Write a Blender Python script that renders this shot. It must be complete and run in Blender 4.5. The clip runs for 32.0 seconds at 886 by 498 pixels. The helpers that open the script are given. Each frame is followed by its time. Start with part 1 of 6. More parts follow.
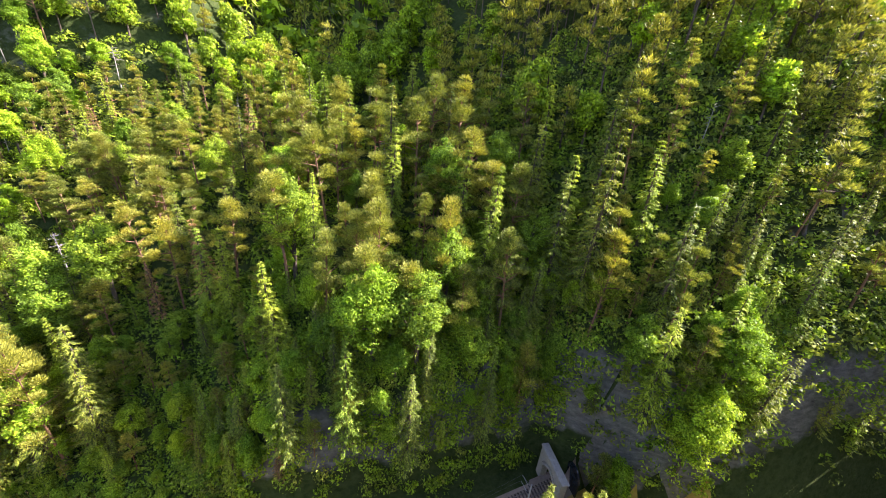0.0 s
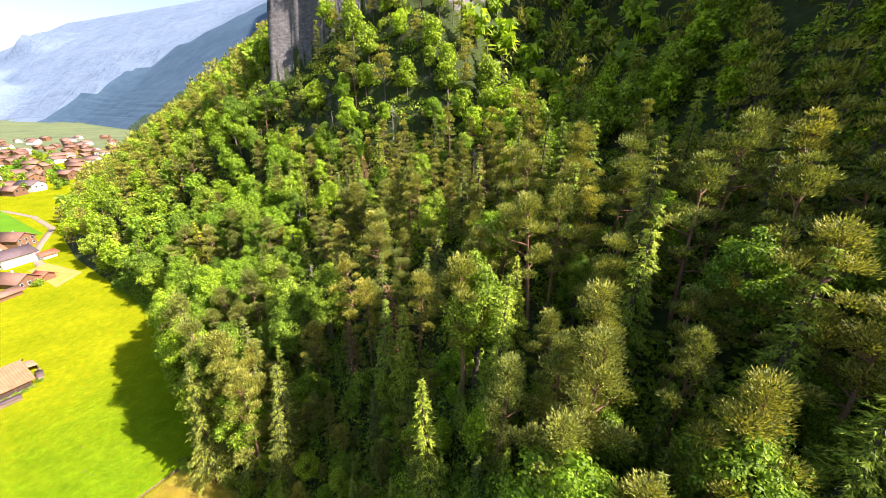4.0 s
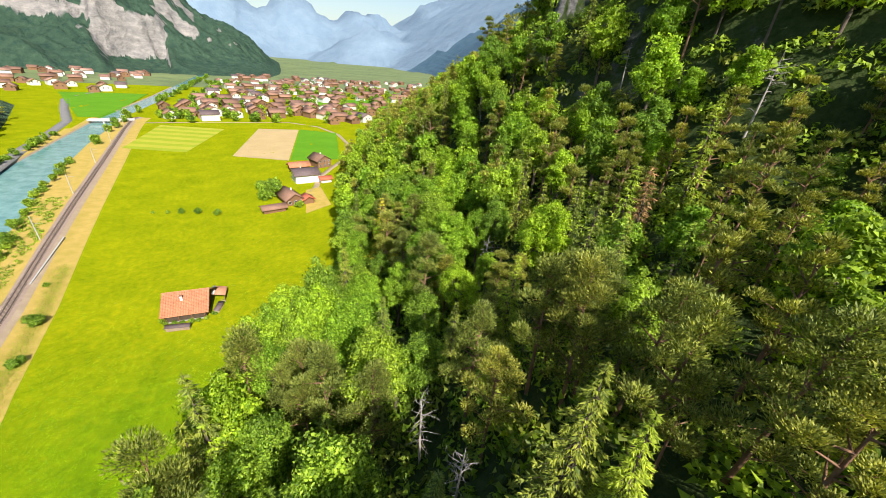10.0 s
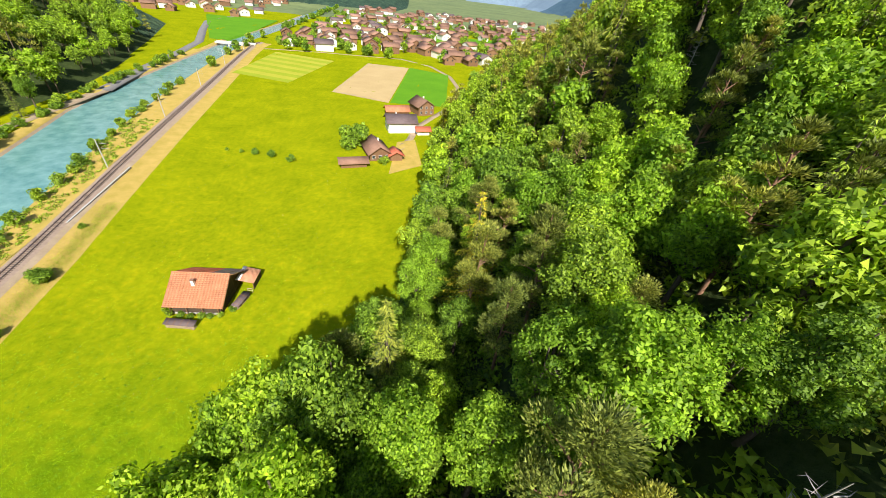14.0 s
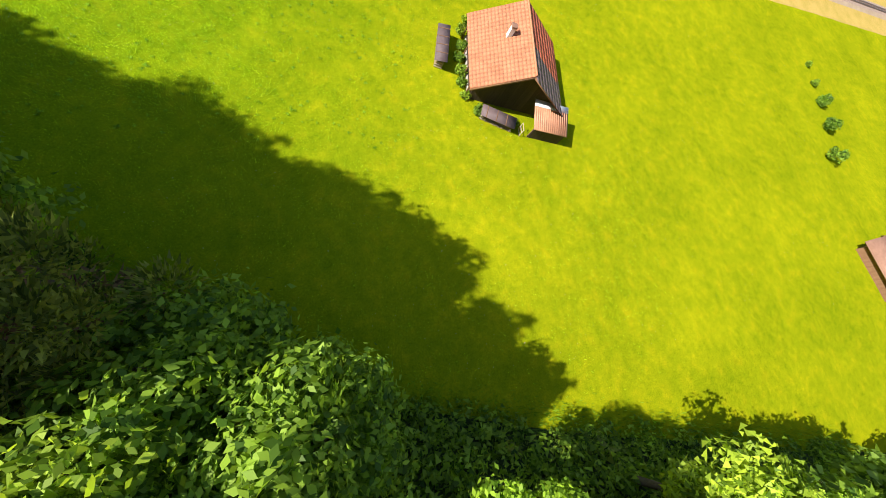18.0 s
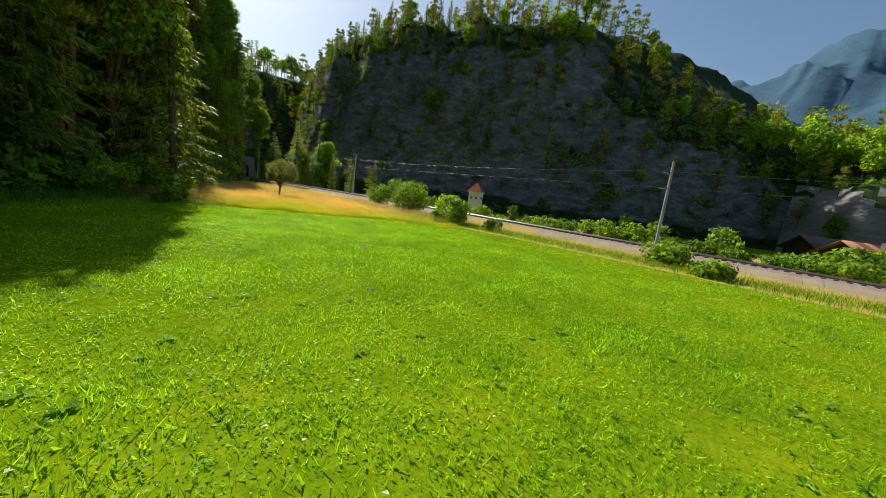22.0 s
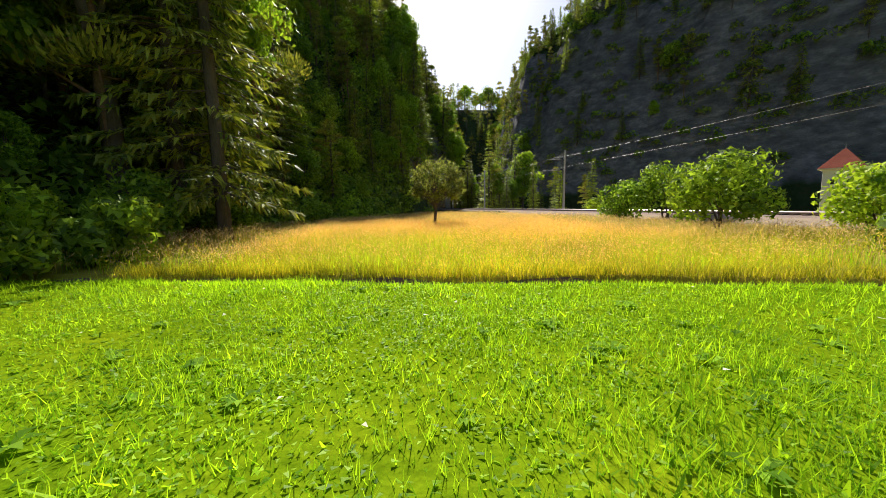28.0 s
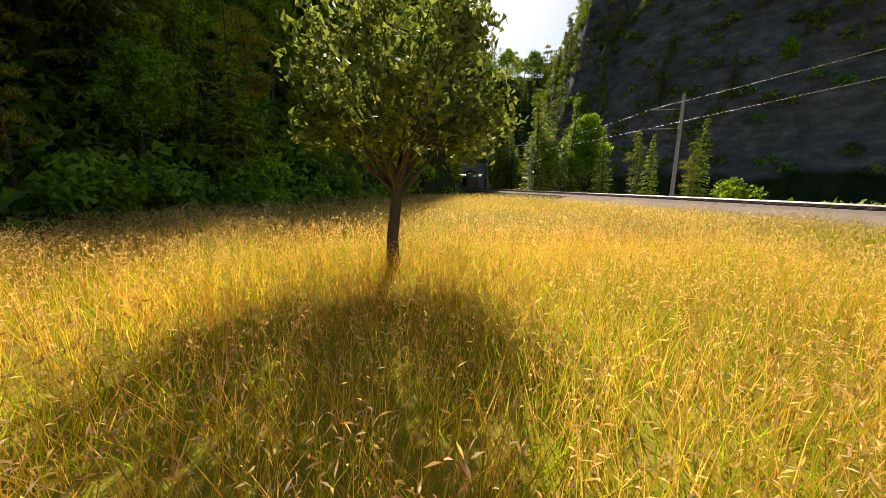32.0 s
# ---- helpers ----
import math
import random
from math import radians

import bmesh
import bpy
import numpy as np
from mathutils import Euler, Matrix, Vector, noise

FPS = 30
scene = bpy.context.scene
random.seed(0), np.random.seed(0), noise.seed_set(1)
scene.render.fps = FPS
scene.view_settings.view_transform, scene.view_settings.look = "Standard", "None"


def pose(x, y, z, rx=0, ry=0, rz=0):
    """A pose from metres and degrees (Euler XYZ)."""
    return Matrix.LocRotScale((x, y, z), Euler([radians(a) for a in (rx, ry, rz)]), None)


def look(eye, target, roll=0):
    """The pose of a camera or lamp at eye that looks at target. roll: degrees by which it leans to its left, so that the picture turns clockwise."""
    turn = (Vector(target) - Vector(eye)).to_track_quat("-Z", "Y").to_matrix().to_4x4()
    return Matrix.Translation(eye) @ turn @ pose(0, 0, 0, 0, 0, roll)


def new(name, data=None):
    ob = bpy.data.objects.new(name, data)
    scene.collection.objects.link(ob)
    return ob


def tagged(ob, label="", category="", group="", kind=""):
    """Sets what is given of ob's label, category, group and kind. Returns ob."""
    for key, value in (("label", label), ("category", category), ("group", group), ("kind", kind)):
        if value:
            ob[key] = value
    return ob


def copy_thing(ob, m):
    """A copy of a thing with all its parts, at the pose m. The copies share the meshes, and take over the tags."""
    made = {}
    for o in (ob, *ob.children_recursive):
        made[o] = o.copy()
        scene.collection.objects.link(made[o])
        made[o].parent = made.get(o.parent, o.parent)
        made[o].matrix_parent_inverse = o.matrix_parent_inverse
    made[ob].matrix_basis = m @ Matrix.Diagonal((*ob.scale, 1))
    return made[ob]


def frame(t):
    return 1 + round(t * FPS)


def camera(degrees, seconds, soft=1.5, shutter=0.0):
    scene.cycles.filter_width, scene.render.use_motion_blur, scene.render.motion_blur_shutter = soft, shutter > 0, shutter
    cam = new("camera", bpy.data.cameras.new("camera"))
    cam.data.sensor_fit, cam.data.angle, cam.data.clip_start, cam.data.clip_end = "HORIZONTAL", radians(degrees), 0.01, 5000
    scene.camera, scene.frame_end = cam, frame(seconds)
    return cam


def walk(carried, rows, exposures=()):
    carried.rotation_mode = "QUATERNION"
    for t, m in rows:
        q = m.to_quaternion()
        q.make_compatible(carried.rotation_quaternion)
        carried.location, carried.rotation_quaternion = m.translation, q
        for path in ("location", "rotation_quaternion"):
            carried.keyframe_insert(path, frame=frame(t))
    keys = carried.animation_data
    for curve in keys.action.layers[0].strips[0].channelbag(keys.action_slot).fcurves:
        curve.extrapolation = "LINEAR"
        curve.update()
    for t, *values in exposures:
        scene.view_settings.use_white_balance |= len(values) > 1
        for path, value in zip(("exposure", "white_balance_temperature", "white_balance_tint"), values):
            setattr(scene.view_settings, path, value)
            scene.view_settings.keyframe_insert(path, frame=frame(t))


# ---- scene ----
cam = camera(102.2, 32.0, soft=0.6)
PATH = [
    (0, (-52.595, -123.714, 65.008), (-50.884, -124.331, 64.176), 4.9),
    (0.5, (-50.245, -124.191, 64.844), (-48.492, -124.734, 64.048), 5.0),
    (1, (-47.958, -124.690, 64.913), (-46.161, -125.107, 64.141), 4.9),
    (1.5, (-45.637, -125.201, 65.178), (-43.801, -125.428, 64.419), 4.6),
    (2, (-43.077, -125.686, 65.545), (-41.225, -125.718, 64.790), 3.7),
    (2.5, (-40.329, -126.071, 65.900), (-38.480, -125.934, 65.150), 2.5),
    (3, (-37.464, -126.265, 66.270), (-35.629, -125.974, 65.530), 1.4),
    (3.5, (-34.453, -126.281, 66.658), (-32.644, -125.843, 65.925), 0.7),
    (4, (-31.231, -126.127, 67.012), (-29.464, -125.544, 66.278), 0.1),
    (4.5, (-27.748, -125.846, 67.282), (-26.029, -125.141, 66.543), -0.2),
    (6.5, (-9.550, -121.198, 68.478), (-8.055, -120.125, 67.694), 1.3),
    (7, (-5.010, -118.687, 68.283), (-3.581, -117.543, 67.477), 1.5),
    (7.5, (-0.563, -115.562, 67.762), (0.792, -114.344, 66.937), 2.0),
    (8, (3.725, -111.984, 67.022), (5.000, -110.693, 66.180), 2.7),
    (8.5, (7.870, -108.143, 66.258), (9.058, -106.786, 65.394), 3.3),
    (9, (11.731, -104.083, 65.381), (12.828, -102.665, 64.496), 3.9),
    (9.5, (15.165, -99.847, 64.348), (16.175, -98.377, 63.444), 4.4),
    (10, (18.100, -95.620, 63.236), (19.026, -94.104, 62.317), 4.9),
    (10.5, (20.619, -91.370, 62.049), (21.465, -89.811, 61.126), 5.1),
    (11, (22.813, -86.972, 60.793), (23.588, -85.376, 59.870), 5.0),
    (11.5, (24.804, -82.375, 59.527), (25.514, -80.750, 58.603), 4.8),
    (12, (26.622, -77.670, 58.381), (27.271, -76.023, 57.451), 4.5),
    (12.5, (28.303, -72.856, 57.426), (28.901, -71.202, 56.473), 4.6),
    (13, (29.760, -67.946, 56.517), (30.309, -66.302, 55.517), 5.0),
    (13.5, (30.816, -62.543, 55.415), (31.308, -60.931, 54.338), 5.8),
    (15.5, (35.577, -42.647, 50.667), (35.788, -41.352, 49.158), 16.3),
    (16, (36.654, -37.529, 48.733), (36.794, -36.369, 47.110), 22.6),
    (16.5, (36.665, -32.588, 45.458), (36.750, -31.543, 43.755), 30.8),
    (17, (35.659, -27.963, 40.981), (35.685, -27.017, 39.219), 39.3),
    (17.5, (33.716, -23.938, 35.578), (33.598, -23.090, 33.770), 50.4),
    (18, (30.938, -20.790, 29.626), (30.410, -20.058, 27.841), 48.9),
    (18.5, (27.475, -18.535, 23.566), (26.385, -18.103, 21.946), 33.3),
    (19, (23.478, -17.133, 17.781), (21.985, -17.052, 16.453), 25.3),
    (19.5, (18.933, -16.487, 12.588), (17.213, -16.771, 11.608), 20.0),
    (20, (14.407, -17.295, 8.777), (12.641, -17.857, 8.025), 18.8),
    (20.5, (10.23, -18.944, 6.307), (8.512, -19.758, 5.686), 17.9),
    (21, (6.918, -21.048, 4.455), (5.297, -22.117, 3.976), 16.1),
    (21.5, (4.403, -23.565, 3.582), (2.938, -24.874, 3.208), 12.3),
    (22, (2.46, -26.318, 3.227), (1.181, -27.827, 2.929), 7.5),
    (22.5, (0.788, -28.815, 3.226), (-0.338, -30.447, 2.963), 4.9),
    (23, (-0.666, -30.997, 3.358), (-1.637, -32.727, 3.108), 3.3),
    (23.5, (-2.001, -33.097, 3.524), (-2.833, -34.899, 3.276), 2.1),
    (24, (-3.141, -35.121, 3.612), (-3.846, -36.975, 3.357), 1.8),
    (24.5, (-4.065, -36.934, 3.581), (-4.685, -38.819, 3.329), 1.9),
    (25, (-5.013, -38.928, 3.513), (-5.559, -40.836, 3.265), 2.2),
    (25.5, (-5.772, -40.794, 3.386), (-6.245, -42.722, 3.144), 2.5),
    (27.5, (-7.81, -48.109, 1.744), (-8.086, -50.077, 1.518), 0.2),
    (28, (-8.159, -50.665, 1.655), (-8.416, -52.634, 1.417), -0.7),
    (28.5, (-8.485, -52.922, 1.673), (-8.718, -54.891, 1.413), -1.7),
    (29, (-8.928, -55.323, 1.658), (-9.141, -57.292, 1.375), -2.0),
    (29.5, (-9.721, -58.135, 1.963), (-9.899, -60.103, 1.654), -2.1),
    (30, (-10.317, -60.444, 2.088), (-10.466, -62.411, 1.754), -1.9),
    (30.5, (-10.825, -62.555, 2.033), (-10.937, -64.521, 1.683), -1.4),
    (31, (-11.316, -65.152, 1.791), (-11.408, -67.117, 1.432), -0.5),
    (31.5, (-11.664, -67.588, 1.649), (-11.742, -69.554, 1.289), 0.2),
    (32, (-11.712, -69.755, 1.647), (-11.781, -71.723, 1.296), 0.9),
]
walk(cam, [(t, look(eye, target, roll)) for t, eye, target, roll in PATH],
     exposures=[(0, 2.15, 6500, 30), (3, 1.65, 6600, 32), (5, 1.15, 6600, 22), (9, 0.75, 6500, 13), (13, 0.68, 6500, 11), (18, 0.8, 6500, 14), (20, 0.6, 6300, 6), (22, 0.15, 6150, 6), (23, 0.25, 6150, 6), (25, 0.6, 6200, 8), (28, 0.45, 6350, 17), (29, 0.32, 6500, 17), (31, 0.1, 6600, 17), (32, 0.3, 6600, 14)])
# ---- end of camera ----

# ---------------------------------------------------------------- light
SUN_AZ, SUN_EL = 183.5, 40.0          # degrees from +y towards +x, and above the horizon
world = bpy.data.worlds.new("sky")
scene.world = world
world.use_nodes = True
wn = world.node_tree.nodes
sky = wn.new("ShaderNodeTexSky")
sky.sky_type = "NISHITA"
sky.sun_disc = False
sky.sun_elevation, sky.sun_rotation = radians(SUN_EL), radians(SUN_AZ)
sky.air_density, sky.dust_density, sky.ozone_density = 1.2, 1.2, 2.0
world.node_tree.links.new(sky.outputs[0], wn["Background"].inputs[0])
wn["Background"].inputs[1].default_value = 0.088
sun_dir = Vector((math.sin(radians(SUN_AZ)) * math.cos(radians(SUN_EL)), math.cos(radians(SUN_AZ)) * math.cos(radians(SUN_EL)), math.sin(radians(SUN_EL))))
sun = new("sun", bpy.data.lights.new("sun", "SUN"))
sun.data.energy, sun.data.angle, sun.data.color = 5.0, radians(0.53), (1.0, 0.95, 0.84)
sun.matrix_world = look(sun_dir * 300, (0, 0, 0))

# ---------------------------------------------------------------- materials
def principled(name, rough=0.8, metal=0.0, spec=0.3):
    m = bpy.data.materials.new(name)
    m.use_nodes = True
    p = m.node_tree.nodes["Principled BSDF"]
    p.inputs["Roughness"].default_value, p.inputs["Metallic"].default_value = rough, metal
    p.inputs["Specular IOR Level"].default_value = spec
    return m, m.node_tree.nodes, m.node_tree.links, p


def ramp(nodes, stops):
    r = nodes.new("ShaderNodeValToRGB")
    while len(r.color_ramp.elements) < len(stops):
        r.color_ramp.elements.new(0.5)
    for e, (at, c) in zip(r.color_ramp.elements, stops):
        e.position, e.color = at, (*c, 1)
    return r


def noise_tex(nodes, links, scale, detail=4.0, rough=0.6, stretch=None):
    co = nodes.new("ShaderNodeNewGeometry")
    t = nodes.new("ShaderNodeTexNoise")
    t.inputs["Scale"].default_value, t.inputs["Detail"].default_value, t.inputs["Roughness"].default_value = scale, detail, rough
    if stretch:
        v = nodes.new("ShaderNodeVectorMath")
        v.operation = "MULTIPLY"
        v.inputs[1].default_value = stretch
        links.new(co.outputs["Position"], v.inputs[0])
        links.new(v.outputs[0], t.inputs["Vector"])
    else:
        links.new(co.outputs["Position"], t.inputs["Vector"])
    return t


def blend(nodes, links, fac, a, b, mode="MIX"):
    m = nodes.new("ShaderNodeMix")
    m.data_type, m.blend_type = "RGBA", mode
    for sock, v in ((m.inputs[0], fac), (m.inputs[6], a), (m.inputs[7], b)):
        if hasattr(v, "links"):
            links.new(v, sock)
        else:
            sock.default_value = v if isinstance(v, float) else (*v, 1)
    return m.outputs[2]


def surface(name, low, high, scale=1.0, fine=12.0, rough=0.85, bump=0.3, spec=0.25, metal=0.0, stretch=None, tint=0.0, dist=0.05):
    """Two-scale mottled surface between two colours, with fine relief; tint varies it from object to object."""
    m, n, l, p = principled(name, rough, metal, spec)
    a, b = noise_tex(n, l, scale, 5, 0.65, stretch), noise_tex(n, l, fine, 5, 0.7, stretch)
    mid = tuple((x + y) / 2 for x, y in zip(low, high))
    r1, r2 = ramp(n, [(0.3, low), (0.7, high)]), ramp(n, [(0.25, low), (0.5, mid), (0.75, high)])
    l.new(a.outputs[0], r1.inputs[0])
    l.new(b.outputs[0], r2.inputs[0])
    out = blend(n, l, 0.5, r1.outputs[0], r2.outputs[0])
    if tint:
        info = n.new("ShaderNodeObjectInfo")
        rr = ramp(n, [(0, (1 - tint,) * 3), (1, (1 + tint, 1 + tint * 0.9, 1 + tint * 0.8))])
        l.new(info.outputs["Random"], rr.inputs[0])
        out = blend(n, l, 1.0, out, rr.outputs[0], "MULTIPLY")
    l.new(out, p.inputs["Base Color"])
    bp = n.new("ShaderNodeBump")
    bp.inputs["Strength"].default_value, bp.inputs["Distance"].default_value = bump, dist
    l.new(b.outputs[0], bp.inputs["Height"])
    l.new(bp.outputs[0], p.inputs["Normal"])
    return m


def leaf(name, low, high, patch=0.12, thin=0.35, rough=0.55, spec=0.25):
    """Foliage: each leaf spray varies by itself, groups vary over some metres, light comes through."""
    m, n, l, p = principled(name, rough, 0, spec)
    geo = n.new("ShaderNodeNewGeometry")
    t = noise_tex(n, l, patch, 3, 0.6)
    r1, r2 = ramp(n, [(0.0, tuple(0.7 * v for v in low)), (0.75, high), (1.0, tuple(1.3 * v for v in high))]), ramp(n, [(0.3, (0.66, 0.70, 0.7)), (0.7, (1.32, 1.24, 1.1))])
    l.new(geo.outputs["Random Per Island"], r1.inputs[0])
    l.new(t.outputs[0], r2.inputs[0])
    col = blend(n, l, 1.0, r1.outputs[0], r2.outputs[0], "MULTIPLY")
    info = n.new("ShaderNodeObjectInfo")
    r3 = ramp(n, [(0.0, (0.72, 0.80, 0.85)), (0.5, (1.0, 1.0, 1.0)), (1.0, (1.28, 1.15, 1.0))])
    l.new(info.outputs["Random"], r3.inputs[0])
    col = blend(n, l, 1.0, col, r3.outputs[0], "MULTIPLY")
    l.new(col, p.inputs["Base Color"])
    tr = n.new("ShaderNodeBsdfTranslucent")
    l.new(blend(n, l, 1.0, col, (1.75, 1.7, 0.8), "MULTIPLY"), tr.inputs[0])
    mix = n.new("ShaderNodeMixShader")
    mix.inputs[0].default_value = thin
    l.new(p.outputs[0], mix.inputs[1])
    l.new(tr.outputs[0], mix.inputs[2])
    l.new(mix.outputs[0], n["Material Output"].inputs[0])
    return m


def meadow_material():
    """Yellow-lime sward in the north, lusher green in the south, patchy at two scales."""
    m = surface("meadow_ground", (0.14, 0.20, 0.003), (0.37, 0.38, 0.006), 0.07, 1.3, 1.0, 0.5, 0.0, dist=0.12)
    n, l = m.node_tree.nodes, m.node_tree.links
    p = n["Principled BSDF"]
    was = p.inputs["Base Color"].links[0].from_socket
    tuft, spot = noise_tex(n, l, 7.0, 5, 0.75), noise_tex(n, l, 0.55, 4, 0.7)
    rt, rs = ramp(n, [(0.3, (0.6, 0.68, 0.6)), (0.7, (1.35, 1.25, 1.3))]), ramp(n, [(0.35, (0.82, 0.9, 0.9)), (0.55, (1.0, 1.0, 1.0)), (0.72, (1.28, 1.08, 1.2))])
    l.new(tuft.outputs[0], rt.inputs[0])
    l.new(spot.outputs[0], rs.inputs[0])
    was = blend(n, l, 1.0, blend(n, l, 1.0, was, rt.outputs[0], "MULTIPLY"), rs.outputs[0], "MULTIPLY")
    geo, sep = n.new("ShaderNodeNewGeometry"), n.new("ShaderNodeSeparateXYZ")
    l.new(geo.outputs["Position"], sep.inputs[0])
    t = noise_tex(n, l, 0.05, 3, 0.6)
    add = n.new("ShaderNodeMath")
    add.operation = "MULTIPLY_ADD"
    add.inputs[1].default_value = 30.0
    l.new(t.outputs[0], add.inputs[0])
    l.new(sep.outputs[1], add.inputs[2])
    rng_ = n.new("ShaderNodeMapRange")
    rng_.inputs[1].default_value, rng_.inputs[2].default_value = -30.0, 15.0
    l.new(add.outputs[0], rng_.inputs[0])
    lush = blend(n, l, 1.0, was, (0.68, 0.93, 1.0), "MULTIPLY")
    l.new(blend(n, l, rng_.outputs[0], lush, was), p.inputs["Base Color"])
    return m


GRASS_GROUND = meadow_material()
GRASS_BLADE = leaf("grass_blades", (0.15, 0.34, 0.008), (0.39, 0.60, 0.018), 0.35, 0.55)
WEED_LEAF = leaf("weed_leaves", (0.07, 0.20, 0.012), (0.18, 0.36, 0.03), 0.6, 0.3, 0.85, 0.06)
GOLD_GROUND = surface("hay_ground", (0.20, 0.22, 0.01), (0.46, 0.34, 0.05), 0.3, 4.0, 0.95, 0.5, 0.1)
GOLD_GRASS = leaf("ripe_grass", (0.50, 0.31, 0.07), (0.80, 0.53, 0.19), 0.25, 0.45, 0.7)
HAY_HEAD = leaf("hay_seed_heads", (0.50, 0.33, 0.18), (0.82, 0.58, 0.37), 0.3, 0.4, 0.7)
GOLD_STEM = leaf("grass_stems", (0.19, 0.29, 0.01), (0.46, 0.44, 0.03), 0.25, 0.45, 0.7)
FOREST_FLOOR = surface("forest_floor", (0.035, 0.045, 0.015), (0.11, 0.10, 0.05), 0.25, 3.0, 0.95, 0.8, 0.1, dist=0.4)
FAR_WOOD = surface("far_wood", (0.03, 0.07, 0.012), (0.09, 0.16, 0.03), 0.06, 0.22, 0.95, 1.0, 0.1, dist=6.0)
ROCK = surface("limestone_rock", (0.13, 0.125, 0.125), (0.40, 0.37, 0.35), 0.12, 0.9, 0.9, 1.0, 0.2, stretch=(1, 1, 1.9), dist=0.8)
# Lighter copy of ROCK; the sun on the quarry face is in its colour.
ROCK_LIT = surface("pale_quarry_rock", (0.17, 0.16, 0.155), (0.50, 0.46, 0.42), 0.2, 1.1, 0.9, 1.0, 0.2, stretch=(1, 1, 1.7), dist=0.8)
DITCH_SOIL = surface("ditch_soil", (0.08, 0.05, 0.032), (0.28, 0.19, 0.13), 1.5, 9.0, 0.95, 0.8, 0.1)
GRAVEL = surface("pale_gravel", (0.27, 0.20, 0.13), (0.47, 0.37, 0.26), 0.5, 9.0, 0.95, 0.6, 0.1)
BALLAST = surface("track_ballast", (0.22, 0.16, 0.125), (0.46, 0.35, 0.28), 1.2, 14.0, 0.95, 0.9, 0.1)
DRY_VERGE = surface("dry_verge", (0.32, 0.27, 0.04), (0.60, 0.40, 0.13), 0.25, 2.5, 0.95, 0.6, 0.1, dist=0.2)
ASPHALT = surface("asphalt", (0.16, 0.155, 0.15), (0.28, 0.27, 0.26), 0.3, 6.0, 0.9, 0.2)
BARK = surface("bark", (0.06, 0.045, 0.035), (0.20, 0.16, 0.13), 1.5, 9.0, 0.95, 0.8, 0.1, stretch=(1, 1, 0.3))
PINE_BARK = surface("pine_bark", (0.14, 0.075, 0.045), (0.34, 0.20, 0.13), 1.5, 9.0, 0.95, 0.8, 0.1)
DEAD_WOOD = surface("bleached_dead_wood", (0.28, 0.24, 0.22), (0.55, 0.50, 0.46), 2.0, 12.0, 0.9, 0.5)
SPRUCE = leaf("spruce_needles", (0.085, 0.15, 0.03), (0.27, 0.33, 0.05), 0.15, 0.22)
SPRUCE_FRESH = leaf("fresh_spruce_needles", (0.136, 0.238, 0.02), (0.34, 0.459, 0.051), 0.15, 0.25)
LARCH = leaf("larch_needles", (0.28, 0.31, 0.02), (0.60, 0.56, 0.06), 0.3, 0.35)
PINE = leaf("pine_needles", (0.10, 0.15, 0.03), (0.33, 0.36, 0.07), 0.15, 0.22)
BROAD = leaf("broad_leaves", (0.082, 0.185, 0.018), (0.29, 0.44, 0.045), 0.12, 0.38)
BROAD_BRIGHT = leaf("bright_broad_leaves", (0.12, 0.26, 0.014), (0.33, 0.50, 0.04), 0.12, 0.4)
RUSSET = leaf("dying_needles", (0.16, 0.10, 0.05), (0.34, 0.22, 0.11), 0.3, 0.2)
APPLE = leaf("apple_leaves", (0.08, 0.115, 0.03), (0.28, 0.31, 0.09), 0.8, 0.45)
BUSH = leaf("bush_leaves", (0.09, 0.18, 0.017), (0.28, 0.42, 0.042), 0.5, 0.38)


def water_material():
    m, n, l, p = principled("glacier_water", 0.12, 0, 0.5)
    t = noise_tex(n, l, 0.25, 4, 0.6)
    r = ramp(n, [(0.35, (0.10, 0.25, 0.25)), (0.7, (0.20, 0.38, 0.37))])
    l.new(t.outputs[0], r.inputs[0])
    l.new(r.outputs[0], p.inputs["Base Color"])
    w = noise_tex(n, l, 2.2, 4, 0.6, (1, 0.5, 1))
    b = n.new("ShaderNodeBump")
    b.inputs["Strength"].default_value, b.inputs["Distance"].default_value = 0.35, 0.15
    l.new(w.outputs[0], b.inputs["Height"])
    l.new(b.outputs[0], p.inputs["Normal"])
    return m


WATER = water_material()


